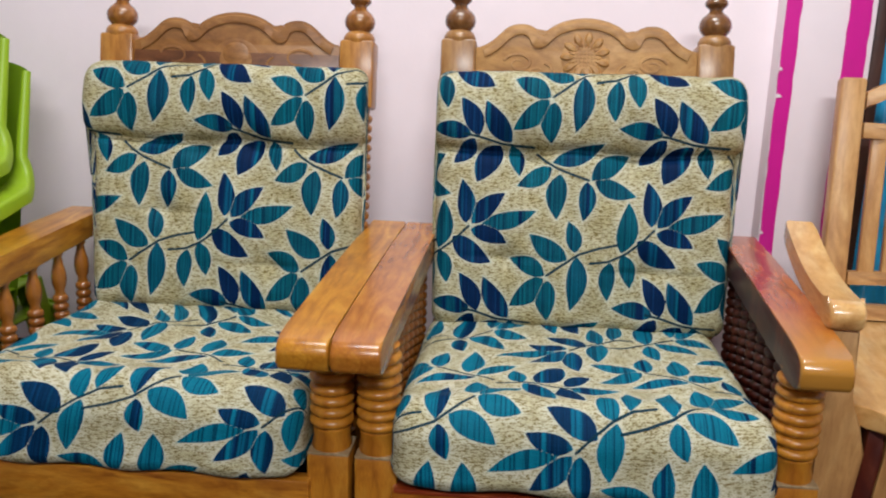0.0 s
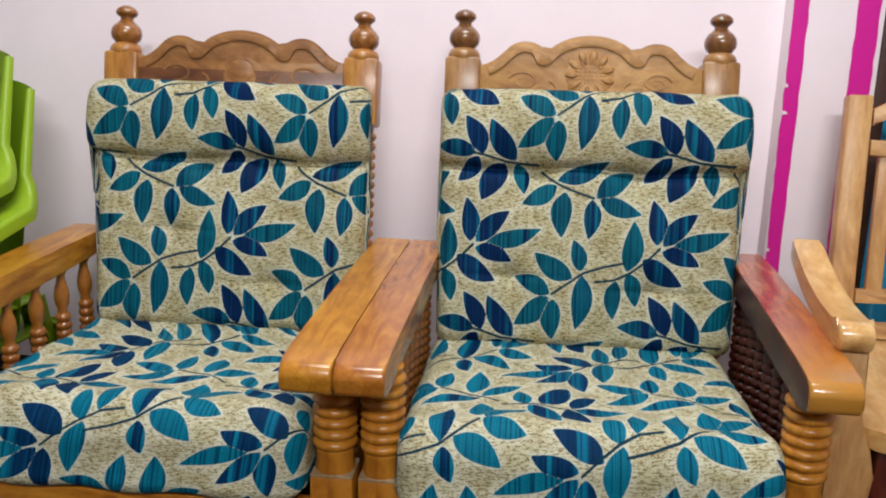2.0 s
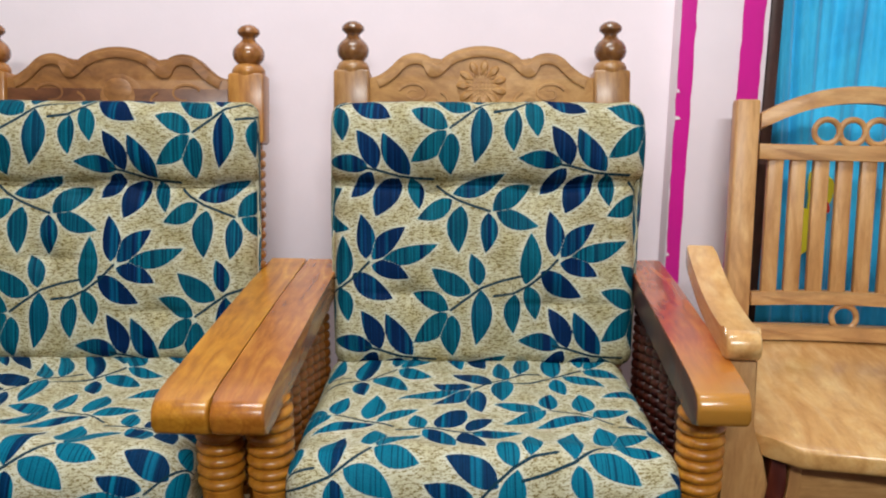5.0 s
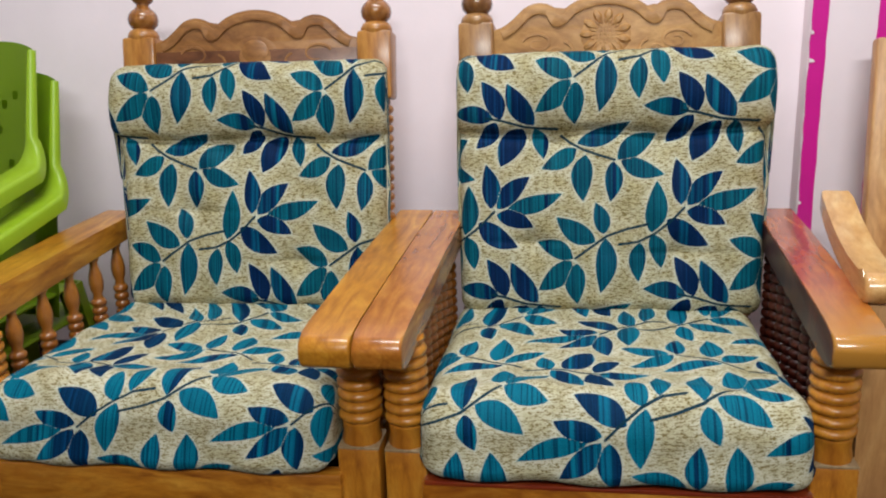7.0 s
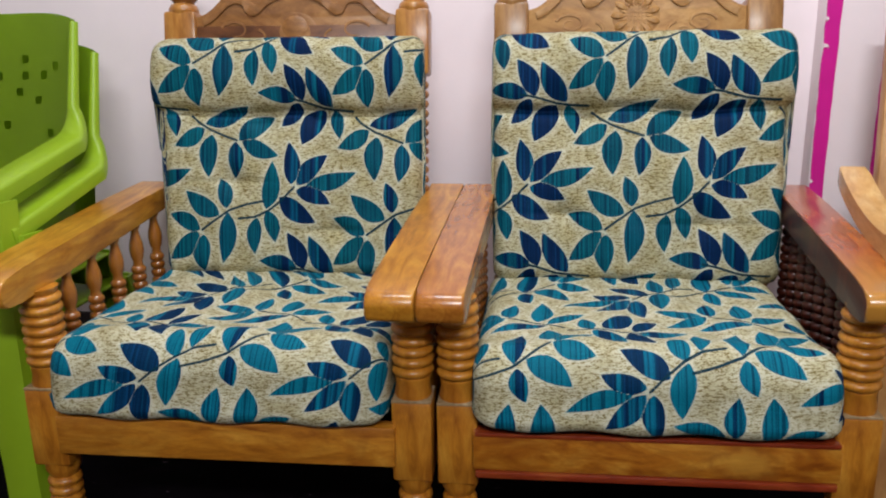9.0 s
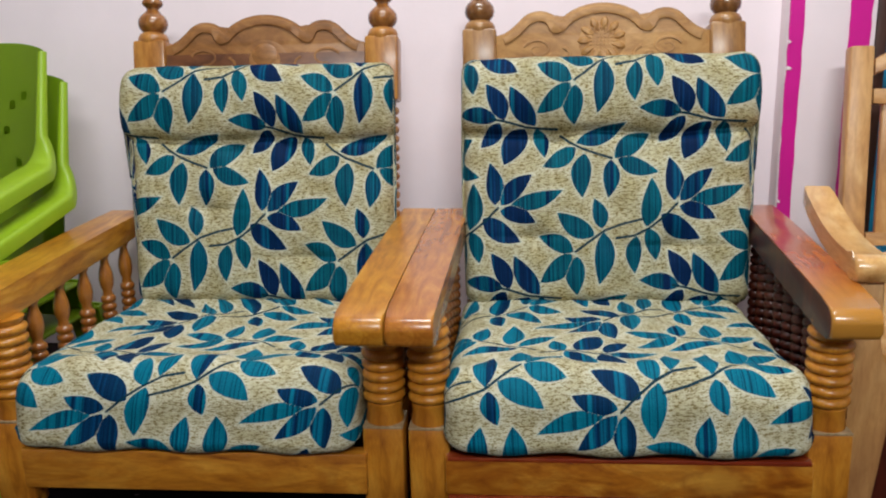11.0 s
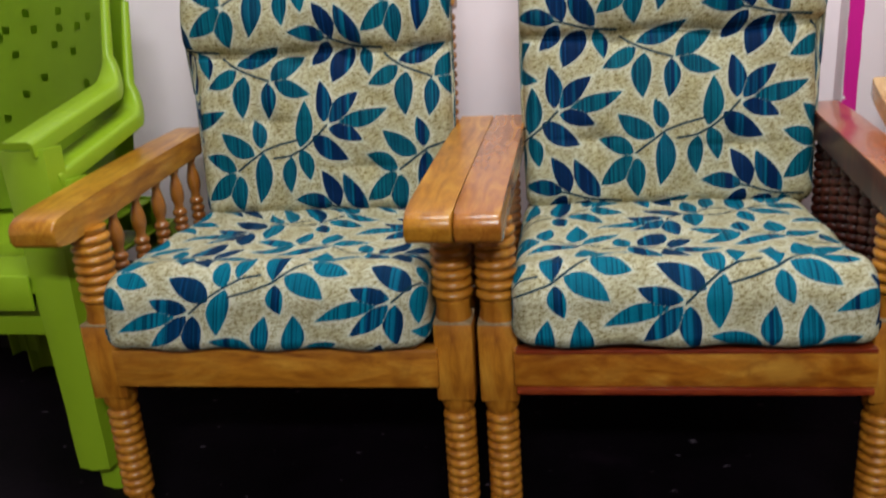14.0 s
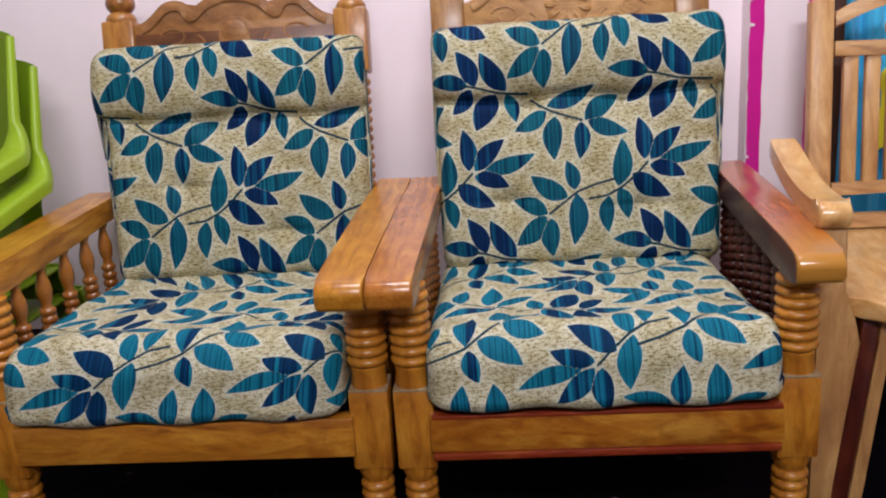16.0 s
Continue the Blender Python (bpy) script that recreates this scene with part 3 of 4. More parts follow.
def round_loop(corners, radii, steps=14):
    """A closed outline with rounded corners, in order."""
    out = []
    n = len(corners)
    for i in range(n):
        p0, p, p1 = (Vector(corners[(i + k) % n]) for k in (-1, 0, 1))
        a, b = (p0 - p).normalized(), (p1 - p).normalized()
        ang = a.angle(b)
        r = radii[i]
        d = r / math.tan(ang / 2)
        c = p + (a + b).normalized() * (r / math.sin(ang / 2))
        s, e = p + a * d, p + b * d
        for k in range(steps + 1):
            f = k / steps
            q = (s - c).lerp(e - c, f)
            out.append(tuple(c + q.normalized() * r))
    return out


def cushion_mesh(name, hw, loop, side_r, step, puff, lay, turn, toned, flare=None):
    """A stuffed cushion: the loop (y, z) swept across x with rounded ends. puff(x, s, y, z) swells it along the normal.
    The value before flare puts the light on the seats into the colour, below 0 darker. lay: how the print lies, a slide
    and a slight stretch along and across; turn: 1 upright, -1 with the cloth turned end for end."""
    prof, s = resample(loop, step)
    m = len(prof)
    tang = np.roll(prof, -1, 0) - np.roll(prof, 1, 0)
    tang /= np.hypot(tang[:, 0], tang[:, 1])[:, None]
    for _ in range(3):
        tang = (np.roll(tang, 1, 0) + tang * 2 + np.roll(tang, -1, 0)) / 4
    norm = np.stack([-tang[:, 1], tang[:, 0]], 1)
    centre = prof.mean(0)
    if ((prof - centre) * norm).sum() < 0:
        norm = -norm
    nx = int(2 * (hw - side_r) / step)
    cols = [(x, 0.0, x) for x in np.linspace(-(hw - side_r), hw - side_r, nx + 1)]
    na = max(6, int(side_r * 1.57 / step))
    arcs = []
    for k in range(1, na + 1):
        a = 0.5 * math.pi * k / na
        arcs.append((hw - side_r + side_r * math.sin(a), side_r * (1 - math.cos(a)), hw - side_r + side_r * a))
    left = [(-x, i, -c) for x, i, c in arcs[::-1]]
    cols = left + cols + arcs
    X = np.array([c[0] for c in cols])[:, None] * np.ones((1, m))
    inset = np.array([c[1] for c in cols])[:, None]
    C = np.array([c[2] for c in cols])[:, None] * np.ones((1, m))
    Sg = np.ones((len(cols), 1)) * s[None, :]
    h = puff(X, Sg, prof[None, :, 0], prof[None, :, 1])
    Y = prof[None, :, 0] + norm[None, :, 0] * (h - inset)
    Z = prof[None, :, 1] + norm[None, :, 1] * (h - inset)
    if flare:
        X = X + flare(X, Z) * np.clip((0.06 - Y) / 0.03, 0.4, 1)
    n = len(cols)
    co = np.stack([X, Y, Z], 2).reshape(-1, 3)
    i, j = np.meshgrid(np.arange(n - 1), np.arange(m), indexing="ij")
    jn = (j + 1) % m
    quads = np.stack([i * m + j, (i + 1) * m + j, (i + 1) * m + jn, i * m + jn], 2).reshape(-1, 4)
    # end caps: the last loop drawn in towards its middle
    caps, verts, cl = [], [co], [np.stack([C, Sg], 2).reshape(-1, 2)]
    count = len(co)
    for side in (0, n - 1):
        prev = side * m + np.arange(m)
        base = co[prev]
        mid = base.mean(0)
        for f in (0.75, 0.45, 0.15):
            ring = mid + (base - mid) * f
            ring[:, 0] += (1 if side else -1) * 0.006 * (1 - f)
            verts.append(ring)
            cc = np.stack([C[side] + (1 if side else -1) * 0.05 * (1 - f), s], 1)
            cl.append(cc)
            cur_i = count + np.arange(m)
            for a, b, c, d in zip(prev, np.roll(prev, -1), np.roll(cur_i, -1), cur_i):
                caps.append((a, b, c, d) if side else (d, c, b, a))
            prev = cur_i
            count += m
        caps.append(tuple(prev) if side else tuple(prev[::-1]))
    co, cl = np.vstack(verts), np.vstack(cl)
    me = bpy.data.meshes.new(name)
    me.from_pydata(co.tolist(), [], quads.tolist() + caps)
    # slack cloth from the underside counts back from the front edge
    c, run = cl[:, 0], np.where(cl[:, 1] > s[-1] - 0.08, cl[:, 1] - s[-1], cl[:, 1])
    basis = np.stack([np.ones_like(c), c, run, c * run, run ** 2, run ** 3])
    u = turn * c + np.array(lay[0]) @ basis
    v = turn * run + np.array(lay[1]) @ basis
    d, st, sh = leaf_field(u, v)
    a = me.attributes.new("cloth", "FLOAT_VECTOR", "POINT")
    a.data.foreach_set("vector", np.stack([u, v, np.full_like(u, toned)], 1).astype(np.float32).ravel())
    a = me.attributes.new("leaf", "FLOAT_VECTOR", "POINT")
    a.data.foreach_set("vector", np.stack([d, st, sh], 1).astype(np.float32).ravel())
    me.validate()
    bm = bmesh.new()
    bm.from_mesh(me)
    bmesh.ops.recalc_face_normals(bm, faces=bm.faces)
    bm.to_mesh(me)
    bm.free()
    for p in me.polygons:
        p.use_smooth = True
    me.materials.append(fabric)
    return me


STEP = 0.0021


def seat_cushion(hw, m, lay, label, seed, low):
    loop = round_loop([(-0.074, low), (0.10, 0.0), (0.44, 0.0), (0.44, 0.105), (-0.058, 0.118)], [0.020, 0.05, 0.03, 0.03, 0.055])
    # the outline starts at the low front corner; run it upwards first
    loop = loop[::-1]
    k = min(range(len(loop)), key=lambda i: (loop[i][0] + 0.072) ** 2 + (loop[i][1]) ** 2)
    loop = loop[k:] + loop[:k]

    def puff(x, s, y, z):
        top = np.clip((z - 0.06) / 0.05, 0, 1)
        # sat-in top: a firm lip along the front edge, hollow behind it
        crown = 0.007 * np.clip(1 - (x / hw) ** 2, 0, 1) * top * np.clip(1 - ((y - 0.20) / 0.24) ** 2, 0, 1)
        crown = crown + 0.013 * np.exp(-((y + 0.018) / 0.038) ** 2) * np.clip((z - 0.05) / 0.06, 0, 1) * np.clip(1.25 - (x / hw) ** 2, 0, 1)
        wob = (0.0032 * np.sin(x * 31 + seed + y * 9) * np.sin(y * 27 + seed * 2) + 0.0016 * np.sin(x * 67 + y * 21 + seed) * np.sin(y * 49 - x * 17)) * top
        front = 0.0030 * np.sin(x * 38 + seed) * np.clip(-y / 0.06, 0, 1) * np.clip(1 - z / 0.06, 0, 1)
        return crown + wob + front
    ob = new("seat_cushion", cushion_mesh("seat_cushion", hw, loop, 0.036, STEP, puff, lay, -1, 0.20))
    ob.matrix_basis = m
    return tagged(ob, label, "cushion", "sofa cushions")


def back_cushion(hw, height, m, lay, seam, tufts, label, piping, seed, wide):
    loop = round_loop([(0.0, 0.0), (0.054, 0.0), (0.054, height), (0.0, height)], [0.032, 0.018, 0.018, 0.034])
    loop = loop[::-1]
    k = min(range(len(loop)), key=lambda i: (loop[i][0]) ** 2 + (loop[i][1]) ** 2)
    loop = loop[k:] + loop[:k]

    def puff(x, s, y, z):
        front = np.clip((0.036 - y) / 0.026, 0, 1)
        edge = np.clip(1 - (x / hw) ** 4, 0, 1)
        roll = 0.020 * np.clip(1 - ((z - (seam + height) / 2) / ((height - seam) / 2)) ** 2, 0, 1) * front
        crease = -0.016 * np.exp(-((z - seam - 0.004 * np.sin(x * 22 + seed)) / 0.009) ** 2) * front
        belly = 0.014 * np.clip(1 - ((z - seam * 0.5) / (seam * 0.5)) ** 2, 0, 1) * edge * front
        pull = 0
        for tx, tz in tufts:
            q = np.hypot(x - tx, (z - tz) * 0.8)
            pull = pull - 0.013 * np.exp(-(q / 0.022) ** 2) - 0.006 * np.exp(-(q / 0.07) ** 2) - 0.0035 * np.exp(-((z - tz) / 0.008) ** 2) * np.exp(-((x - tx) / 0.10) ** 2)
        wob = 0.0030 * np.sin(x * 29 + seed) * np.sin(z * 24 + seed * 3) + 0.0016 * np.sin(x * 61 + z * 23 + seed) * np.sin(z * 57 - x * 19)
        return roll + crease + belly + (pull + wob) * front
    def flare(x, z):
        """The headroll swells out past the body, wide[0] at one end and wide[1] at the other."""
        f = np.clip((z - seam + 0.02) / 0.05, 0, 1)
        f = f * f * (3 - 2 * f) * (1 - 0.5 * np.clip((z - height + 0.06) / 0.06, 0, 1) ** 2)
        return f * (wide[1] * np.clip(x / hw, 0, 1) ** 2 - wide[0] * np.clip(-x / hw, 0, 1) ** 2)
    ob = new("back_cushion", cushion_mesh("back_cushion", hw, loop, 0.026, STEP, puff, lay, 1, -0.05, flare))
    ob.matrix_basis = m
    tagged(ob, label, "cushion", "sofa cushions")
    if piping:
        pts = [(hw - 0.002, 0.026, z) for z in np.linspace(0.03, height - 0.035, 40)]
        pts += [(hw - 0.002 - 0.03 * (1 - math.cos(a)), 0.026 + 0.03 * (1 - math.cos(a)) * 0.5, height - 0.035 + 0.034 * math.sin(a)) for a in np.linspace(0.1, 1.57, 8)]
        part("piping", tube(pts, 0.0035, 6), piping_mat, ob, "cream corded piping")
    return ob


# ---- the two carved armchairs ----
BLOCK0, BLOCK1, ARM_LOW, ARM_TOP = 0.255, 0.397, 0.566, 0.613
BACK_LEAN = math.degrees(math.atan(0.16))
ARM_RISE = 0.036


def front_leg():
    bm = lathe([(0.017, 0.0), (0.021, 0.004), (0.024, 0.02), (0.019, 0.032), (0.023, 0.04)] + beads(0.042, 0.225, 10, 0.0290, 0.0225) + [(0.026, 0.232), (0.030, 0.24), (0.030, BLOCK0 + 0.004)], 22)
    box(-0.033, 0.033, -0.033, 0.033, BLOCK0, BLOCK1, 0.005, bm=bm)
    lathe([(0.030, BLOCK1 - 0.004), (0.031, BLOCK1 + 0.008), (0.0285, BLOCK1 + 0.02), (0.0295, BLOCK1 + 0.036)] + beads(BLOCK1 + 0.038, ARM_LOW - 0.006, 7, 0.0345, 0.0265) + [(0.029, ARM_LOW - 0.004), (0.031, ARM_LOW + 0.004)], 22, bm=bm)
    return bm


def spindle(z0, z1):
    h = z1 - z0
    return lathe([(0.013, z0 - 0.004), (0.017, z0 + 0.012)] + beads(z0 + 0.014, z0 + h * 0.60, 7, 0.0152, 0.0105) + [(0.009, z0 + h * 0.64), (0.0130, z0 + h * 0.69), (0.0146, z0 + h * 0.755), (0.0130, z0 + h * 0.82), (0.0088, z0 + h * 0.89), (0.0075, z0 + h * 0.94), (0.011, z1 - 0.006), (0.011, z1 + 0.004)], 14)


def roped_spindle(z0, z1):
    """Rings from foot to head."""
    return lathe([(0.013, z0 - 0.004), (0.015, z0 + 0.008)] + beads(z0 + 0.010, z1 - 0.016, 11, 0.0165, 0.0115) + [(0.0125, z1 - 0.013), (0.0145, z1 - 0.004), (0.012, z1 + 0.004)], 14)


def finial():
    return lathe([(0.019, -0.002), (0.0195, 0.002), (0.0235, 0.006), (0.0285, 0.012), (0.0308, 0.021), (0.0295, 0.030), (0.0245, 0.038), (0.0165, 0.045), (0.0125, 0.050), (0.0130, 0.054), (0.0180, 0.0575), (0.0216, 0.062), (0.0212, 0.068), (0.0155, 0.074), (0.0085, 0.0775), (0.0035, 0.079)], 24)


def back_post():
    """Along its own lean: square foot, roped middle, square head."""
    bm = box(-0.026, 0.026, -0.026, 0.026, 0.30, 0.385, 0.004)
    lathe([(0.024, 0.381), (0.027, 0.39)] + beads(0.392, 0.878, 25, 0.0325, 0.0255) + [(0.027, 0.883), (0.024, 0.895)], 18, bm=bm)
    box(-0.0345, 0.0345, -0.029, 0.029, 0.888, 1.021, 0.006, bm=bm)
    lathe([(0.029, 1.016), (0.0315, 1.022), (0.0315, 1.028), (0.027, 1.036), (0.022, 1.039)], 20, bm=bm)
    return bm


def crest_outline(hw):
    """Three humps between low shoulders; z from the rail's own zero."""
    top = []
    n = 90
    for i in range(n + 1):
        x = -hw + 2 * hw * i / n
        q = abs(x) / hw
        if q < 0.42:
            z = 0.068 * math.sqrt(max(0, 1 - (q / 0.46) ** 2)) + 0.031
        elif q < 0.78:
            z = 0.043 * math.sqrt(max(0, 1 - ((q - 0.585) / 0.225) ** 2)) + 0.043
        else:
            f = (q - 0.78) / 0.22
            z = 0.066 - 0.027 * math.sin(f * 1.57) ** 0.9
        top.append((x, z))
    # soften the dips
    for _ in range(2):
        top = [top[0]] + [(b[0], (a[1] + 2 * b[1] + c[1]) / 4) for a, b, c in zip(top, top[1:], top[2:])] + [top[-1]]
    return top


def crest(hw):
    top = crest_outline(hw)
    return prism([(-hw, -0.075), (hw, -0.075)] + top[::-1], -0.017, 0.017, "y", 0.005)


def carving_lines(hw, flower):
    """A broad raised rim along the humps, and low scrolls in the sunk field below it."""
    bm = bmesh.new()
    top = crest_outline(hw)[3:-3]
    n = len(top)
    inner = []
    for k, (x, z) in enumerate(top):
        a, b = top[max(0, k - 2)], top[min(n - 1, k + 2)]
        d = Vector((b[0] - a[0], b[1] - a[1])).normalized()
        q = abs(x) / hw
        deep = 0.021 + 0.010 * math.exp(-((q - 0.42) / 0.05) ** 2)
        inner.append((x + d.y * deep * 0.6, z - deep))
    rows = []
    for (x, z), (u, w) in zip(top, inner):
        rows.append([bm.verts.new(p) for p in ((x, -0.0165, z - 0.005), (x * 0.995, -0.0195, z - 0.007), (u, -0.0215, w + 0.002), (u, -0.0205, w), (u, -0.0165, w - 0.0006))])
    for p, q in zip(rows, rows[1:]):
        for k in range(4):
            bm.faces.new((p[k], q[k], q[k + 1], p[k + 1]))
    for sgn in (-1, 1):
        for cx, cz, r0, turns, a0 in ((0.60, 0.010, 0.020, 1.3, 0.3), (0.42, -0.006, 0.020, 1.1, 2.0), (0.76, -0.016, 0.016, 1.1, 3.6)):
            pts, rad = [], []
            for k in range(26):
                f = k / 25
                a = a0 + f * turns * 6.283
                r = r0 * (1 - 0.75 * f)
                pts.append((sgn * (cx * hw + r * 1.5 * math.cos(a)), -0.0155, cz + r * math.sin(a)))
                rad.append(0.0042 * (1 - 0.4 * f))
            tube(pts, rad, 6, bm=bm)
    return bm


def bud(r, high):
    """A low round boss."""
    bm = bmesh.new()
    rings = []
    for k in range(6):
        a = 1.5 * k / 5
        rings.append([bm.verts.new((r * math.cos(a) * math.cos(b), -0.016 - high * math.sin(a), r * math.cos(a) * math.sin(b) * 0.85)) for b in np.linspace(0, 6.283, 29)[:-1]])
    for p, q in zip(rings, rings[1:]):
        for k in range(28):
            bm.faces.new((p[k], p[(k + 1) % 28], q[(k + 1) % 28], q[k]))
    bm.faces.new(rings[-1])
    return bm


def sunflower():
    bm = bmesh.new()
    for ring, (r0, r1, w, n) in enumerate(((0.024, 0.046, 0.0058, 20), (0.030, 0.066, 0.013, 11))):
        for k in range(n):
            a = 2 * math.pi * (k + 0.5 * ring) / n
            pts = [((r0 + (r1 - r0) * f) * math.cos(a), -0.019 + 0.0015 * ring, (r0 + (r1 - r0) * f) * math.sin(a)) for f in (0, 0.25, 0.5, 0.75, 0.93, 1)]
            tube(pts, [w * 0.35, w * 0.75, w * 0.9, w * 0.7, w * 0.35, 0.0008], 6, bm=bm)
    return bm


def seed_head():
    """A domed disc cut into squares."""
    bm = bmesh.new()
    s = 0.0075
    for i in range(-3, 4):
        for j in range(-3, 4):
            x, z = i * s, j * s
            if math.hypot(x, z) < 0.025:
                y = -0.0235 + 2.2 * (x * x + z * z)
                box(x - s * 0.42, x + s * 0.42, y - 0.003, y + 0.008, z - s * 0.42, z + s * 0.42, 0.0012, 1, bm=bm)
    return bm


def armrest(width, y0, y1, drop):
    """A thick board whose front end is rolled over and whose underside sweeps down to it."""
    t = ARM_TOP - ARM_LOW
    pts = []
    for r, z, a0 in ((0.022, ARM_TOP - 0.023, 90), (0.012, ARM_TOP - t + 0.011, 180)):
        for k in range(8):
            a = radians(a0 + 90 * k / 7)
            pts.append((y0 + r + r * math.cos(a) + (0.003 if a0 == 180 else 0), z + r * math.sin(a)))
    pts += [(y0 + 0.05, ARM_LOW - 0.003), (y0 + 0.09, ARM_LOW), (y1, ARM_LOW + drop), (y1, ARM_TOP + drop)]
    pts += [(y0 + (y1 - y0) * f, ARM_TOP + drop * f + 0.003 * math.sin(f * 3.14)) for f in (0.75, 0.5, 0.25, 0.1)]
    return prism(pts, -width / 2, width / 2, "x", 0.0045, 3)


def armchair(m, half, post_half, back, label, flower, mats, arms):
    """half: half the spacing of the front legs; back: how far the back is shifted and lifted, and where its crest sits; arms: the middle x of each arm at front, its width, its material, how far it splays at the back, its spindles' timber and where its front end is."""
    back_shift, back_lift, crest_z = back
    chair = thing("armchair", m, label, "armchair", "carved armchairs")
    wood_rail, wood_leg, wood_carve, wood_post, wood_finial = mats
    for sx in (-1, 1):
        leg = part("front_leg", front_leg(), wood_leg, chair, at=pose(sx * half, 0, 0))
        part("worn_shoulder", box(-0.0325, 0.0325, -0.0325, 0.0325, BLOCK1 - 0.002, BLOCK1 + 0.0025, 0.0015), worn_shoulder, leg, "pale rubbed shoulder of the square block")
    part("front_rail", box(-half + 0.026, half - 0.026, -0.047, -0.016, 0.287 if not flower else 0.292, 0.3575, 0.004), wood_rail, chair)
    if flower:
        part("rail_bead", box(-half + 0.030, half - 0.030, -0.050, -0.020, 0.279, 0.2915, 0.003), red_bead, chair, "dark red-brown moulding under the rail")
        part("rail_bead", box(-half + 0.030, half - 0.030, -0.0485, -0.020, 0.351, 0.3585, 0.002), red_bead, chair, "dark red-brown edge of the rail")
    side = part("side_rail", box(-0.014, 0.014, 0.03, 0.52, 0.292, 0.372, 0.004), wood_leg, chair, at=pose(-half, 0, 0, 0, 0, 0))
    twin(side, pose(half, 0, 0))
    part("back_rail", box(-post_half, post_half, 0.485, 0.515, 0.292, 0.372, 0.004), wood_rail, chair)
    part("seat_board", box(-half + 0.016, half - 0.016, 0.090, 0.484, 0.352, 0.373, 0.003), wood_rail, chair)
    foot = Matrix.Translation((back_shift, 0.366, back_lift)) @ pose(0, 0, 0, -BACK_LEAN, 0, 0)
    for sx in (-1, 1):
        p = part("back_post", back_post(), wood_post, chair, at=Matrix.Translation((sx * post_half, 0, 0)) @ foot)
        part("finial", finial(), wood_finial, p, at=pose(0, 0, 1.037))
        part("back_leg", prism([(0.525, 0.0), (0.565, 0.0), (0.505, 0.40), (0.455, 0.40), (0.470, 0.24)], -0.024, 0.024, "x", 0.004), wood_leg, chair, at=pose(back_shift + sx * post_half, 0, 0))
    chw = post_half - 0.0325
    cr = part("crest_rail", crest(chw), wood_carve, chair, "carved three-humped crest rail", at=foot @ pose(0, -0.002, crest_z))
    part("carving", carving_lines(chw, flower), wood_carve, cr)
    if flower:
        at = pose(0, -0.0062, 0.024) @ Matrix.Diagonal((0.74, 0.6, 0.74, 1))
        part("carved_halo", bud(0.050, 0.003), wood_carve, cr, at=pose(0, 0, 0.022))
        part("carved_flower", sunflower(), wood_carve, cr, "carved sunflower", at=at)
        part("seed_head", seed_head(), wood_carve, cr, "cross-cut round seed head", at=pose(0, 0.0015, 0.024) @ Matrix.Diagonal((1.0, 0.8, 0.95, 1)))
    else:
        part("carved_bud", bud(0.030, 0.006), wood_carve, cr, "low carved bud", at=pose(0, 0, 0.016))
        part("carved_bud", bud(0.052, 0.003), wood_carve, cr, "low carved bud", at=pose(0, 0, 0.006))
        part("base_band", box(-chw + 0.003, chw - 0.003, -0.0183, -0.0165, -0.07, 0.020, 0.0006), dark_band, cr, "dark red-brown band along the lower crest")
    part("lower_back_rail", box(-chw, chw, -0.013, 0.013, 0.50, 0.56, 0.004), wood_rail, chair, at=foot)
    for k in range(5):
        x = -chw + 2 * chw * (k + 0.5) / 5
        part("back_slat", box(x - 0.022, x + 0.022, -0.007, 0.007, 0.555, 0.83, 0.003), wood_leg, chair, at=foot)
    for sx, (ax, width, mat, splay, slim, arm_front) in zip((-1, 1), arms):
        arm = part("armrest", armrest(width, arm_front, 0.53, ARM_RISE), mat, chair, "glossy armrest with a rolled front end", at=Matrix.Translation((ax, 0, 0)) @ pose(0, 0, 0, 0, 0, splay))
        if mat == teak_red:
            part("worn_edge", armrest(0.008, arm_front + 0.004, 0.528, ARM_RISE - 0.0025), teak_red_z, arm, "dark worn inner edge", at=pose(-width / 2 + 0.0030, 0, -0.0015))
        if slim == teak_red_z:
            # added board; its dark colour fills the gaps with shade
            part("shade_panel", box(-0.004, 0.004, 0.04, 0.47, 0.374, ARM_LOW + 0.006, 0.001), slim, chair, "added dark red-brown board standing in for the shade between the spindles", at=pose(sx * half + 0.021, 0, 0, 0, 0, splay * 0.6))
        first = None
        roped = flower
        count = 7 if roped else 5
        for k in range(count):
            y = 0.085 + 0.352 * k / (count - 1)
            tall = 1 + ARM_RISE * (y + 0.05) / 0.60 / (ARM_LOW - 0.372)
            at = pose(sx * half - math.sin(radians(splay)) * y * 0.6, y, 0.372 * (1 - tall)) @ Matrix.Diagonal((1, 1, tall, 1))
            if first is None:
                first = part("arm_spindle", (roped_spindle if roped else spindle)(0.372, ARM_LOW + 0.004), slim, chair, at=at)
            else:
                twin(first, at)
    return chair


LEG_Y = 1.215
CH1 = pose(-0.361, LEG_Y - 0.008, 0, 0, 0, 1.2)
CH2 = pose(0.338, LEG_Y, 0.002, 0, -0.4, 0.6)
armchair(CH1, 0.314, 0.246, (0.009, 0.004, 0.970), "varnished teak armchair with a dark carved crest, beside green chairs", False, (teak_x, teak_z, carved_dark, post_gold, finial_gold),
         [(-0.343, 0.080, teak_y, -0.8, teak_turned, -0.112), (0.3025, 0.073, teak_y, -2.0, teak_turned, -0.128)])
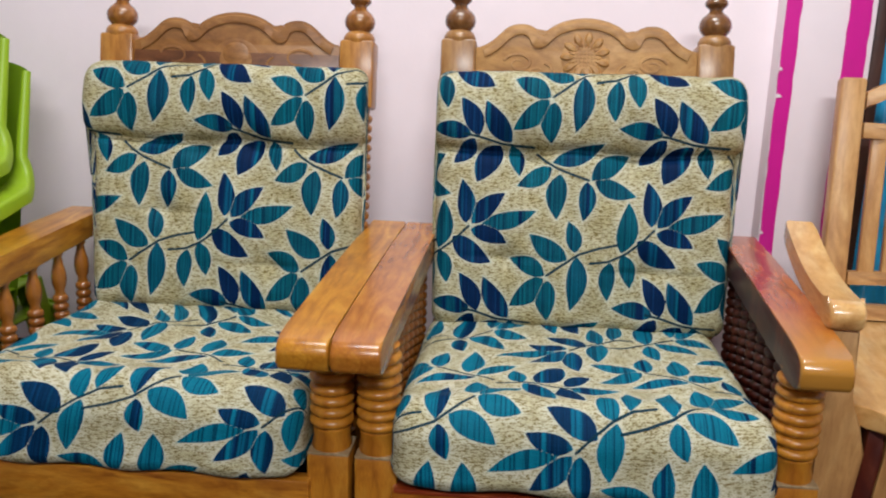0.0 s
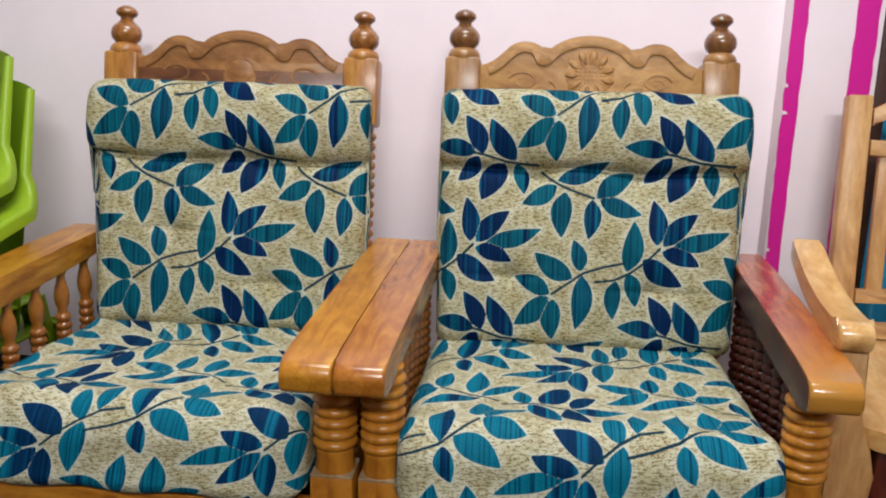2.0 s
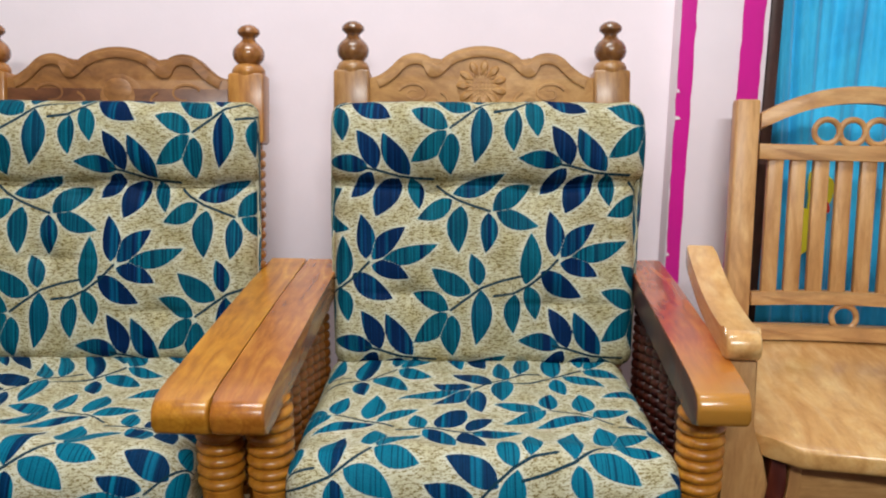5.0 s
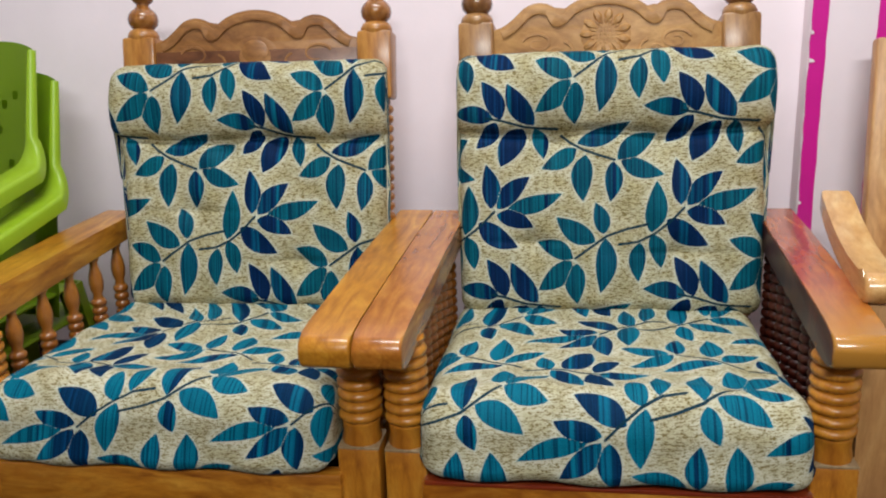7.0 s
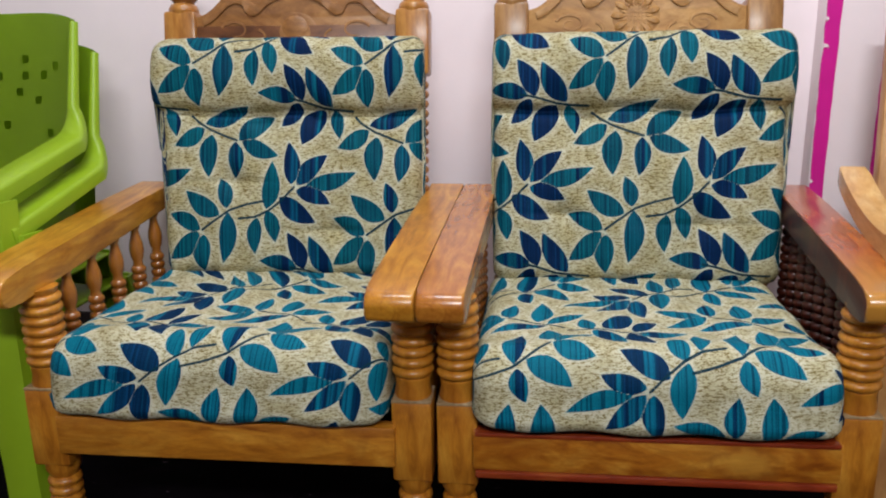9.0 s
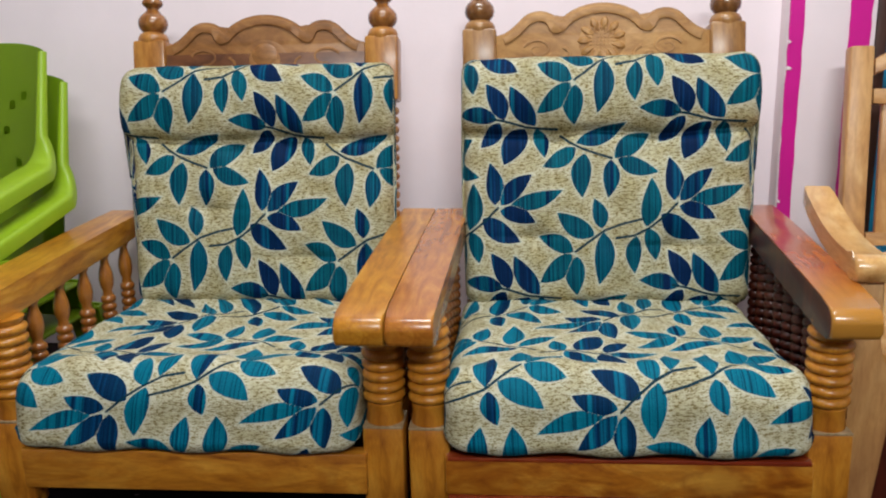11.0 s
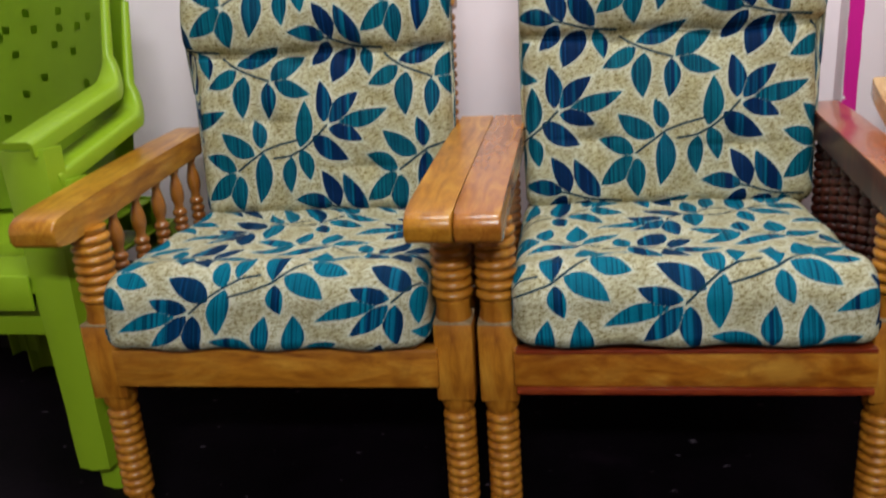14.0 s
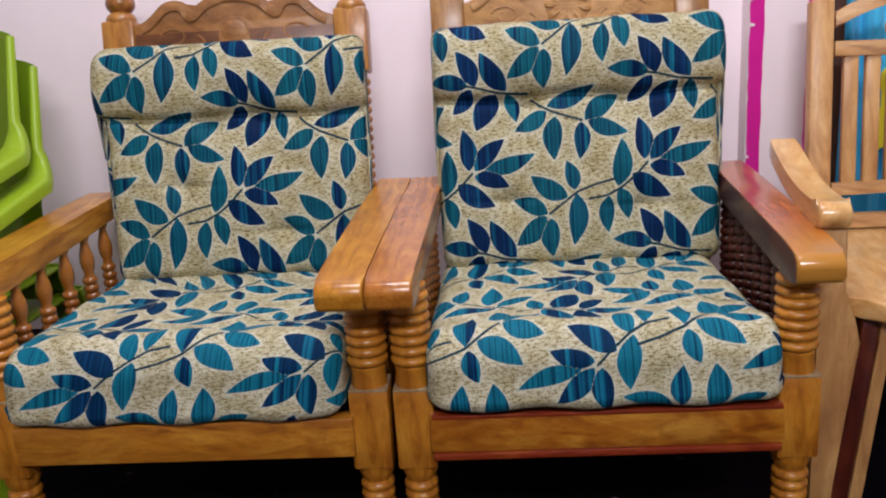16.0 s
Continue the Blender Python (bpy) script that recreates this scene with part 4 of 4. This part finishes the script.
armchair(CH2, 0.308, 0.246, (0.0055, 0.012, 0.967), "varnished teak armchair with a sunflower crest and reddish arm", True, (teak_x_red, teak_z, carved, post_brown, finial_brown),
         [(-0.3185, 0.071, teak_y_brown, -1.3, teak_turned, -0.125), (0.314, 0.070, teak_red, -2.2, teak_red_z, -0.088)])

SEAT_Z = 0.3745
# how the print lies on each cushion: slide, then stretch across, along, skew and bow
LAY_SEAT_A = ((0.4269, -0.0290, 0.1219, -0.0655, 0.3131, -1.2352), (0.1780, 0.0628, -0.2021, -0.0803, -0.5388, 1.6586))
LAY_SEAT_B = ((0.1956, -0.0332, -0.0599, -0.0434, 0.1584, -0.0231), (0.1756, 0.0720, -0.1343, -0.0700, -0.3591, 1.1162))
LAY_BACK_A = ((0.1923, 0.0054, -0.0264, 0.0488, 0.0318, 0.0244), (-0.0807, 0.0193, -0.0253, -0.0188, -0.0040, 0.1291))
LAY_BACK_B = ((0.0596, 0.0100, 0.0278, -0.0255, -0.0268, -0.0315), (-0.0989, -0.0099, 0.0032, -0.0352, 0.0185, 0.0059))
seat_cushion(0.284, CH1 @ pose(-0.006, 0.002, SEAT_Z), LAY_SEAT_A, "cream seat cushion with teal and navy leaf print", 1.0, -0.014)
seat_cushion(0.279, CH2 @ pose(-0.003, -0.002, SEAT_Z), LAY_SEAT_B, "cream seat cushion with teal and navy leaf print", 2.3, -0.005)
BACK_AT = pose(0, 0.385, 0.474, -9.5, 0, 0)
back_cushion(0.275, 0.499, CH1 @ pose(0.003, 0, 0) @ BACK_AT, LAY_BACK_A, 0.343, [(-0.12, 0.20), (0.06, 0.33), (0.10, 0.10), (-0.05, 0.32)], "cream leaf-print back cushion with a padded headroll and white piping", True, 1.0, (0.022, 0.004))
back_cushion(0.284, 0.502, CH2 @ pose(0.011, 0, 0) @ BACK_AT, LAY_BACK_B, 0.347, [(-0.14, 0.14), (0.10, 0.335), (0.13, 0.12), (-0.10, 0.33)], "cream leaf-print back cushion with a padded headroll", False, 2.0, (0.004, 0.016))


# ---- green plastic chairs, stacked ----
def panel_with_holes(w0, w1, h, holes, thick):
    """A back panel on a grid with small square holes; w0 at the foot, w1 at the head."""
    nx, nz = 26, 30
    bm = bmesh.new()
    vs = {}

    def vert(i, j):
        if (i, j) not in vs:
            f = j / nz
            hw = w0 + (w1 - w0) * f
            x = -hw + 2 * hw * i / nx
            z = h * f - (0.025 * (abs(x) / w1) ** 4 if f > 0.8 else 0)
            vs[i, j] = bm.verts.new((x, 0.055 * (x / w1) ** 2 * -1.0, z))
        return vs[i, j]
    for i in range(nx):
        for j in range(nz):
            if (i, j) not in holes:
                bm.faces.new((vert(i, j), vert(i + 1, j), vert(i + 1, j + 1), vert(i, j + 1)))
    bmesh.ops.solidify(bm, geom=bm.faces[:], thickness=thick)
    return bm


HOLES = {(12, 25), (17, 25), (22, 24), (9, 23), (13, 23), (17, 23), (20, 23), (8, 22), (16, 21), (10, 20), (19, 20), (7, 17), (14, 17), (21, 16), (11, 15), (17, 13), (8, 12), (14, 10), (20, 9), (11, 8), (17, 7), (8, 6), (22, 12), (5, 15), (5, 21), (12, 4), (18, 4)}


def plastic_chair(m, label, holes):
    c = thing("plastic_chair", m, label, "chair", "stacked plastic chairs")
    # back
    part("backrest", panel_with_holes(0.205, 0.222, 0.53, holes, 0.006), green_plastic, c, at=pose(0, 0.12, 0.43, -10, 0, 0))
    # a strap runs down each side of the back, sweeps forward and widens into the arm, its outer edge turned down
    for sx in (-1, 1):
        path = []
        for f in np.linspace(0, 1, 9):
            path.append((0.155 - 0.046 * f, 0.934 - 0.171 * f, 0.45 * (f - 1)))
        for a in np.linspace(0.15, 1.30, 9):
            path.append((0.109 - 0.062 * (1 - math.cos(a)), 0.763 - 0.062 * math.sin(a), a / 1.30))
        for f in np.linspace(0.08, 1, 12):
            path.append((path[17][0] + (-0.25 - path[17][0]) * f, path[17][1] + (0.643 - path[17][1]) * f, 1.0))
        bm = bmesh.new()
        rings = []
        for k, (y, z, wide) in enumerate(path):
            p, q = path[max(0, k - 1)], path[min(len(path) - 1, k + 1)]
            d = Vector((0, q[0] - p[0], q[1] - p[1])).normalized()
            up = Vector((0, d.z, -d.y))
            up = up if up.z > 0 or up.y < 0 else -up
            x0, x1 = 0.208 - 0.008 * max(0, wide), 0.228 + 0.034 * max(0, wide) + 0.008 * min(0, wide)
            lip = 0.013 + 0.013 * wide
            rings.append([bm.verts.new(Vector((sx * x, y, z)) + up * h) for x, h in ((x0, 0.0), (x0 + 0.004, 0.004), (x1 - 0.008, 0.004), (x1 - 0.002, 0.001), (x1, -0.005), (x1, -lip), (x1 - 0.006, -lip), (x1 - 0.007, -0.006), (x0, -0.005))])
        for p, q in zip(rings, rings[1:]):
            for k in range(9):
                bm.faces.new((p[k], p[(k + 1) % 9], q[(k + 1) % 9], q[k]))
        bm.faces.new(rings[0])
        bm.faces.new(rings[-1][::-1])
        part("arm", bm, green_plastic, c, angle=60)
        # front leg: a folded channel from the arm's front end to the floor
        sect = [(-0.045, 0.0), (0.0, -0.012), (0.045, 0.0), (0.052, 0.045), (0.046, 0.045), (0.038, 0.008), (0.0, -0.004), (-0.038, 0.008)]
        bm = bmesh.new()
        rings = []
        for f in np.linspace(0, 1, 12):
            z = 0.63 * (1 - f)
            k = 1.0 - 0.34 * f + (0.05 if f > 0.9 else 0)
            rings.append([bm.verts.new((sx * (0.226 + 0.035 * f + x * k), -0.235 - 0.03 * f + y * k, z)) for x, y in sect])
        for p, q in zip(rings, rings[1:]):
            for k in range(len(sect)):
                bm.faces.new((p[k], p[(k + 1) % len(sect)], q[(k + 1) % len(sect)], q[k]))
        bm.faces.new(rings[0])
        bm.faces.new(rings[-1][::-1])
        part("front_leg", bm, green_plastic, c, angle=50)
        bm = bmesh.new()
        rings = []
        for f in np.linspace(0, 1, 8):
            z = 0.43 * (1 - f)
            k = 0.8 - 0.15 * f
            rings.append([bm.verts.new((sx * (0.19 + 0.05 * f + x * k), 0.20 + 0.06 * f - y * k, z)) for x, y in sect])
        for p, q in zip(rings, rings[1:]):
            for k in range(len(sect)):
                bm.faces.new((p[k], p[(k + 1) % len(sect)], q[(k + 1) % len(sect)], q[k]))
        bm.faces.new(rings[0])
        bm.faces.new(rings[-1][::-1])
        part("back_leg", bm, green_plastic, c, angle=50)
    # seat: dished, with a turned-down front edge
    bm = bmesh.new()
    nx, ny = 20, 20
    g = []
    for j in range(ny + 1):
        f = j / ny
        row = []
        for i in range(nx + 1):
            x = -0.215 + 0.43 * i / nx
            y = -0.25 + 0.46 * f
            z = 0.425 - 0.018 * math.sin(f * 3.14) * (1 - (x / 0.215) ** 2) - 0.06 * max(0, 0.10 - f) / 0.10
            row.append(bm.verts.new((x, y, z)))
        g.append(row)
    for j in range(ny):
        for i in range(nx):
            bm.faces.new((g[j][i], g[j][i + 1], g[j + 1][i + 1], g[j + 1][i]))
    s = part("seat", bm, green_plastic, c)
    s.modifiers.new("thick", "SOLIDIFY").thickness = 0.006
    for x in (-0.12, 0.12):
        part("seat_rib", box(x - 0.004, x + 0.004, -0.20, 0.10, 0.335, 0.418, 0.001), green_plastic, c)
    part("seat_apron", box(-0.20, 0.20, -0.258, -0.250, 0.33, 0.40, 0.003), green_plastic, c)
    return c


plastic_chair(pose(-1.022, 1.540, 0.0, 0, 0, -1), "lime green moulded plastic armchair at the bottom of a stack", {q for q in HOLES if q[1] < 10})
plastic_chair(pose(-1.040, 1.505, 0.064, 0, 0, -1), "lime green moulded plastic armchair stacked on another, holes in its back", {(i, j - 1) for i, j in HOLES})


# ---- the pale slatted chair ----
def scroll_arm(width):
    """Slim arm that dips behind its rolled front."""
    def top(f):
        return 0.667 - 0.012 * math.sin(f * 3.14) + 0.05 * f ** 1.6
    ys = [(-0.02 + 0.37 * f, top(f)) for f in np.linspace(0.06, 1, 14)]
    nose = [(-0.02 + 0.022 + 0.022 * math.cos(a), 0.645 + 0.022 * math.sin(a)) for a in np.linspace(1.57, 4.71, 12)]
    under = [(y, z - 0.034) for y, z in ys[::-1]]
    return prism(nose[::-1] and (ys[::-1] + nose + under[::-1]), -width / 2, width / 2, "x", 0.006, 3)


def ring(r, tube_r, centre):
    return tube([(centre[0] + r * math.cos(a), centre[1], centre[2] + r * math.sin(a)) for a in np.linspace(0, 6.283, 25)[:-1]], tube_r, 8, True)


def arched_rail(x0, x1, z, h, rise, y0, y1, bow):
    n = 20
    lo = [(x0 + (x1 - x0) * i / n, z + rise * (1 - (2 * i / n - 1) ** 2)) for i in range(n + 1)]
    hi = [(x, q + h) for x, q in lo]
    bm = prism(lo + hi[::-1], y0, y1, "y", 0.004)
    for v in bm.verts:
        f = (v.co.x - x0) / (x1 - x0) * 2 - 1
        v.co.y += bow * (1 - f * f)
    return bm


def slatted_chair(m):
    c = thing("wooden_chair", m, "pale new timber armchair with slatted back and carved rings", "chair")
    W, SEAT = 0.68, 0.505
    lean = Matrix.Translation((0, 0.40, 0)) @ pose(0, 0, 0, -7, 0, 0)
    for x in (0.122, W - 0.122):
        part("back_post", box(x - 0.023, x + 0.023, -0.02, 0.02, 0.0, 0.980, 0.006), pale_z, c, at=lean)
    X0, X1 = 0.148, W - 0.148
    part("top_rail", arched_rail(X0, X1, 0.922, 0.032, 0.055, -0.014, 0.014, 0.02), pale_x, c, at=lean)
    part("upper_rail", arched_rail(X0, X1, 0.866, 0.030, 0.0, -0.014, 0.014, 0.02), pale_x, c, at=lean)
    part("lower_rail", arched_rail(X0, X1, 0.580, 0.026, 0.004, -0.014, 0.014, 0.02), pale_x, c, at=lean)
    part("bottom_rail", arched_rail(X0, X1, 0.512, 0.030, 0.0, -0.014, 0.014, 0.02), pale_x, c, at=lean)
    for k in range(8):
        x = X0 + (X1 - X0) * (k + 0.80) / 8.6
        y = 0.02 * (1 - ((x - W / 2) / (W / 2 - 0.148)) ** 2)
        part("back_slat", box(x - 0.0150, x + 0.0150, y - 0.009, y + 0.009, 0.602, 0.870, 0.004), pale_z, c, at=lean)
    for dx in (-0.060, -0.012, 0.036, 0.084):
        part("ring", ring(0.0235, 0.006, (W / 2 + dx, 0.016, 0.922)), pale_x, c, "turned wooden ring", at=lean)
    for dx in (-0.006,):
        part("ring", ring(0.0235, 0.006, (W / 2 + dx, 0.014, 0.559)), pale_x, c, "turned wooden ring", at=lean)
    # solid seat with a waved front corner
    edge = [(0.05, 0.485), (W - 0.05, 0.485), (W - 0.045, 0.03), (W - 0.075, 0.0), (W - 0.11, -0.035), (W / 2, -0.055), (0.11, -0.035), (0.075, 0.0), (0.045, 0.03)]
    part("seat", prism(edge, SEAT - 0.032, SEAT, "z", 0.008, 3), pale_y, c)
    part("front_apron", box(0.10, W - 0.10, 0.012, 0.034, SEAT - 0.11, SEAT - 0.034, 0.004), pale_x, c)
    for x in (0.022, W - 0.022):
        part("side_apron", box(x + (0.028 if x < 0.3 else -0.052), x + (0.052 if x < 0.3 else -0.028), 0.10, 0.38, SEAT - 0.10, SEAT - 0.034, 0.004), pale_y, c)
        def board(pts, y0, y1, mat, name, label=""):
            part(name, prism([(px if x < 0.3 else W - px, pz) for px, pz in pts], y0, y1, "y", 0.003), mat, c, label)
        board([(0.014, 0.0), (0.040, 0.0), (0.048, 0.16), (0.077, 0.43), (0.066, 0.475), (0.046, 0.520), (0.046, 0.636), (0.008, 0.636), (0.010, 0.40)], 0.0, 0.060, pale_z, "front_leg", "broad pale leg board rising to the arm")
        # red stain and the shade on the leg's front, both in one dark colour
        board([(0.041, 0.0), (0.068, 0.0), (0.077, 0.16), (0.104, 0.43), (0.104, 0.470), (0.078, 0.470), (0.078, 0.43), (0.049, 0.16)], 0.005, 0.055, teak_red_z, "leg_facing", "dark red stained leg facing with its shade in the colour")
        board([(0.069, 0.0), (0.084, 0.0), (0.098, 0.16), (0.124, 0.43), (0.124, 0.470), (0.105, 0.470), (0.105, 0.43), (0.078, 0.16)], 0.0, 0.060, pale_z, "leg_edge")
        part("arm", scroll_arm(0.050), pale_y, c, "short curved arm with a rolled end", at=pose(x, 0, 0))
    return c


slatted_chair(pose(0.680, 1.255, 0, 0, 0, -5))
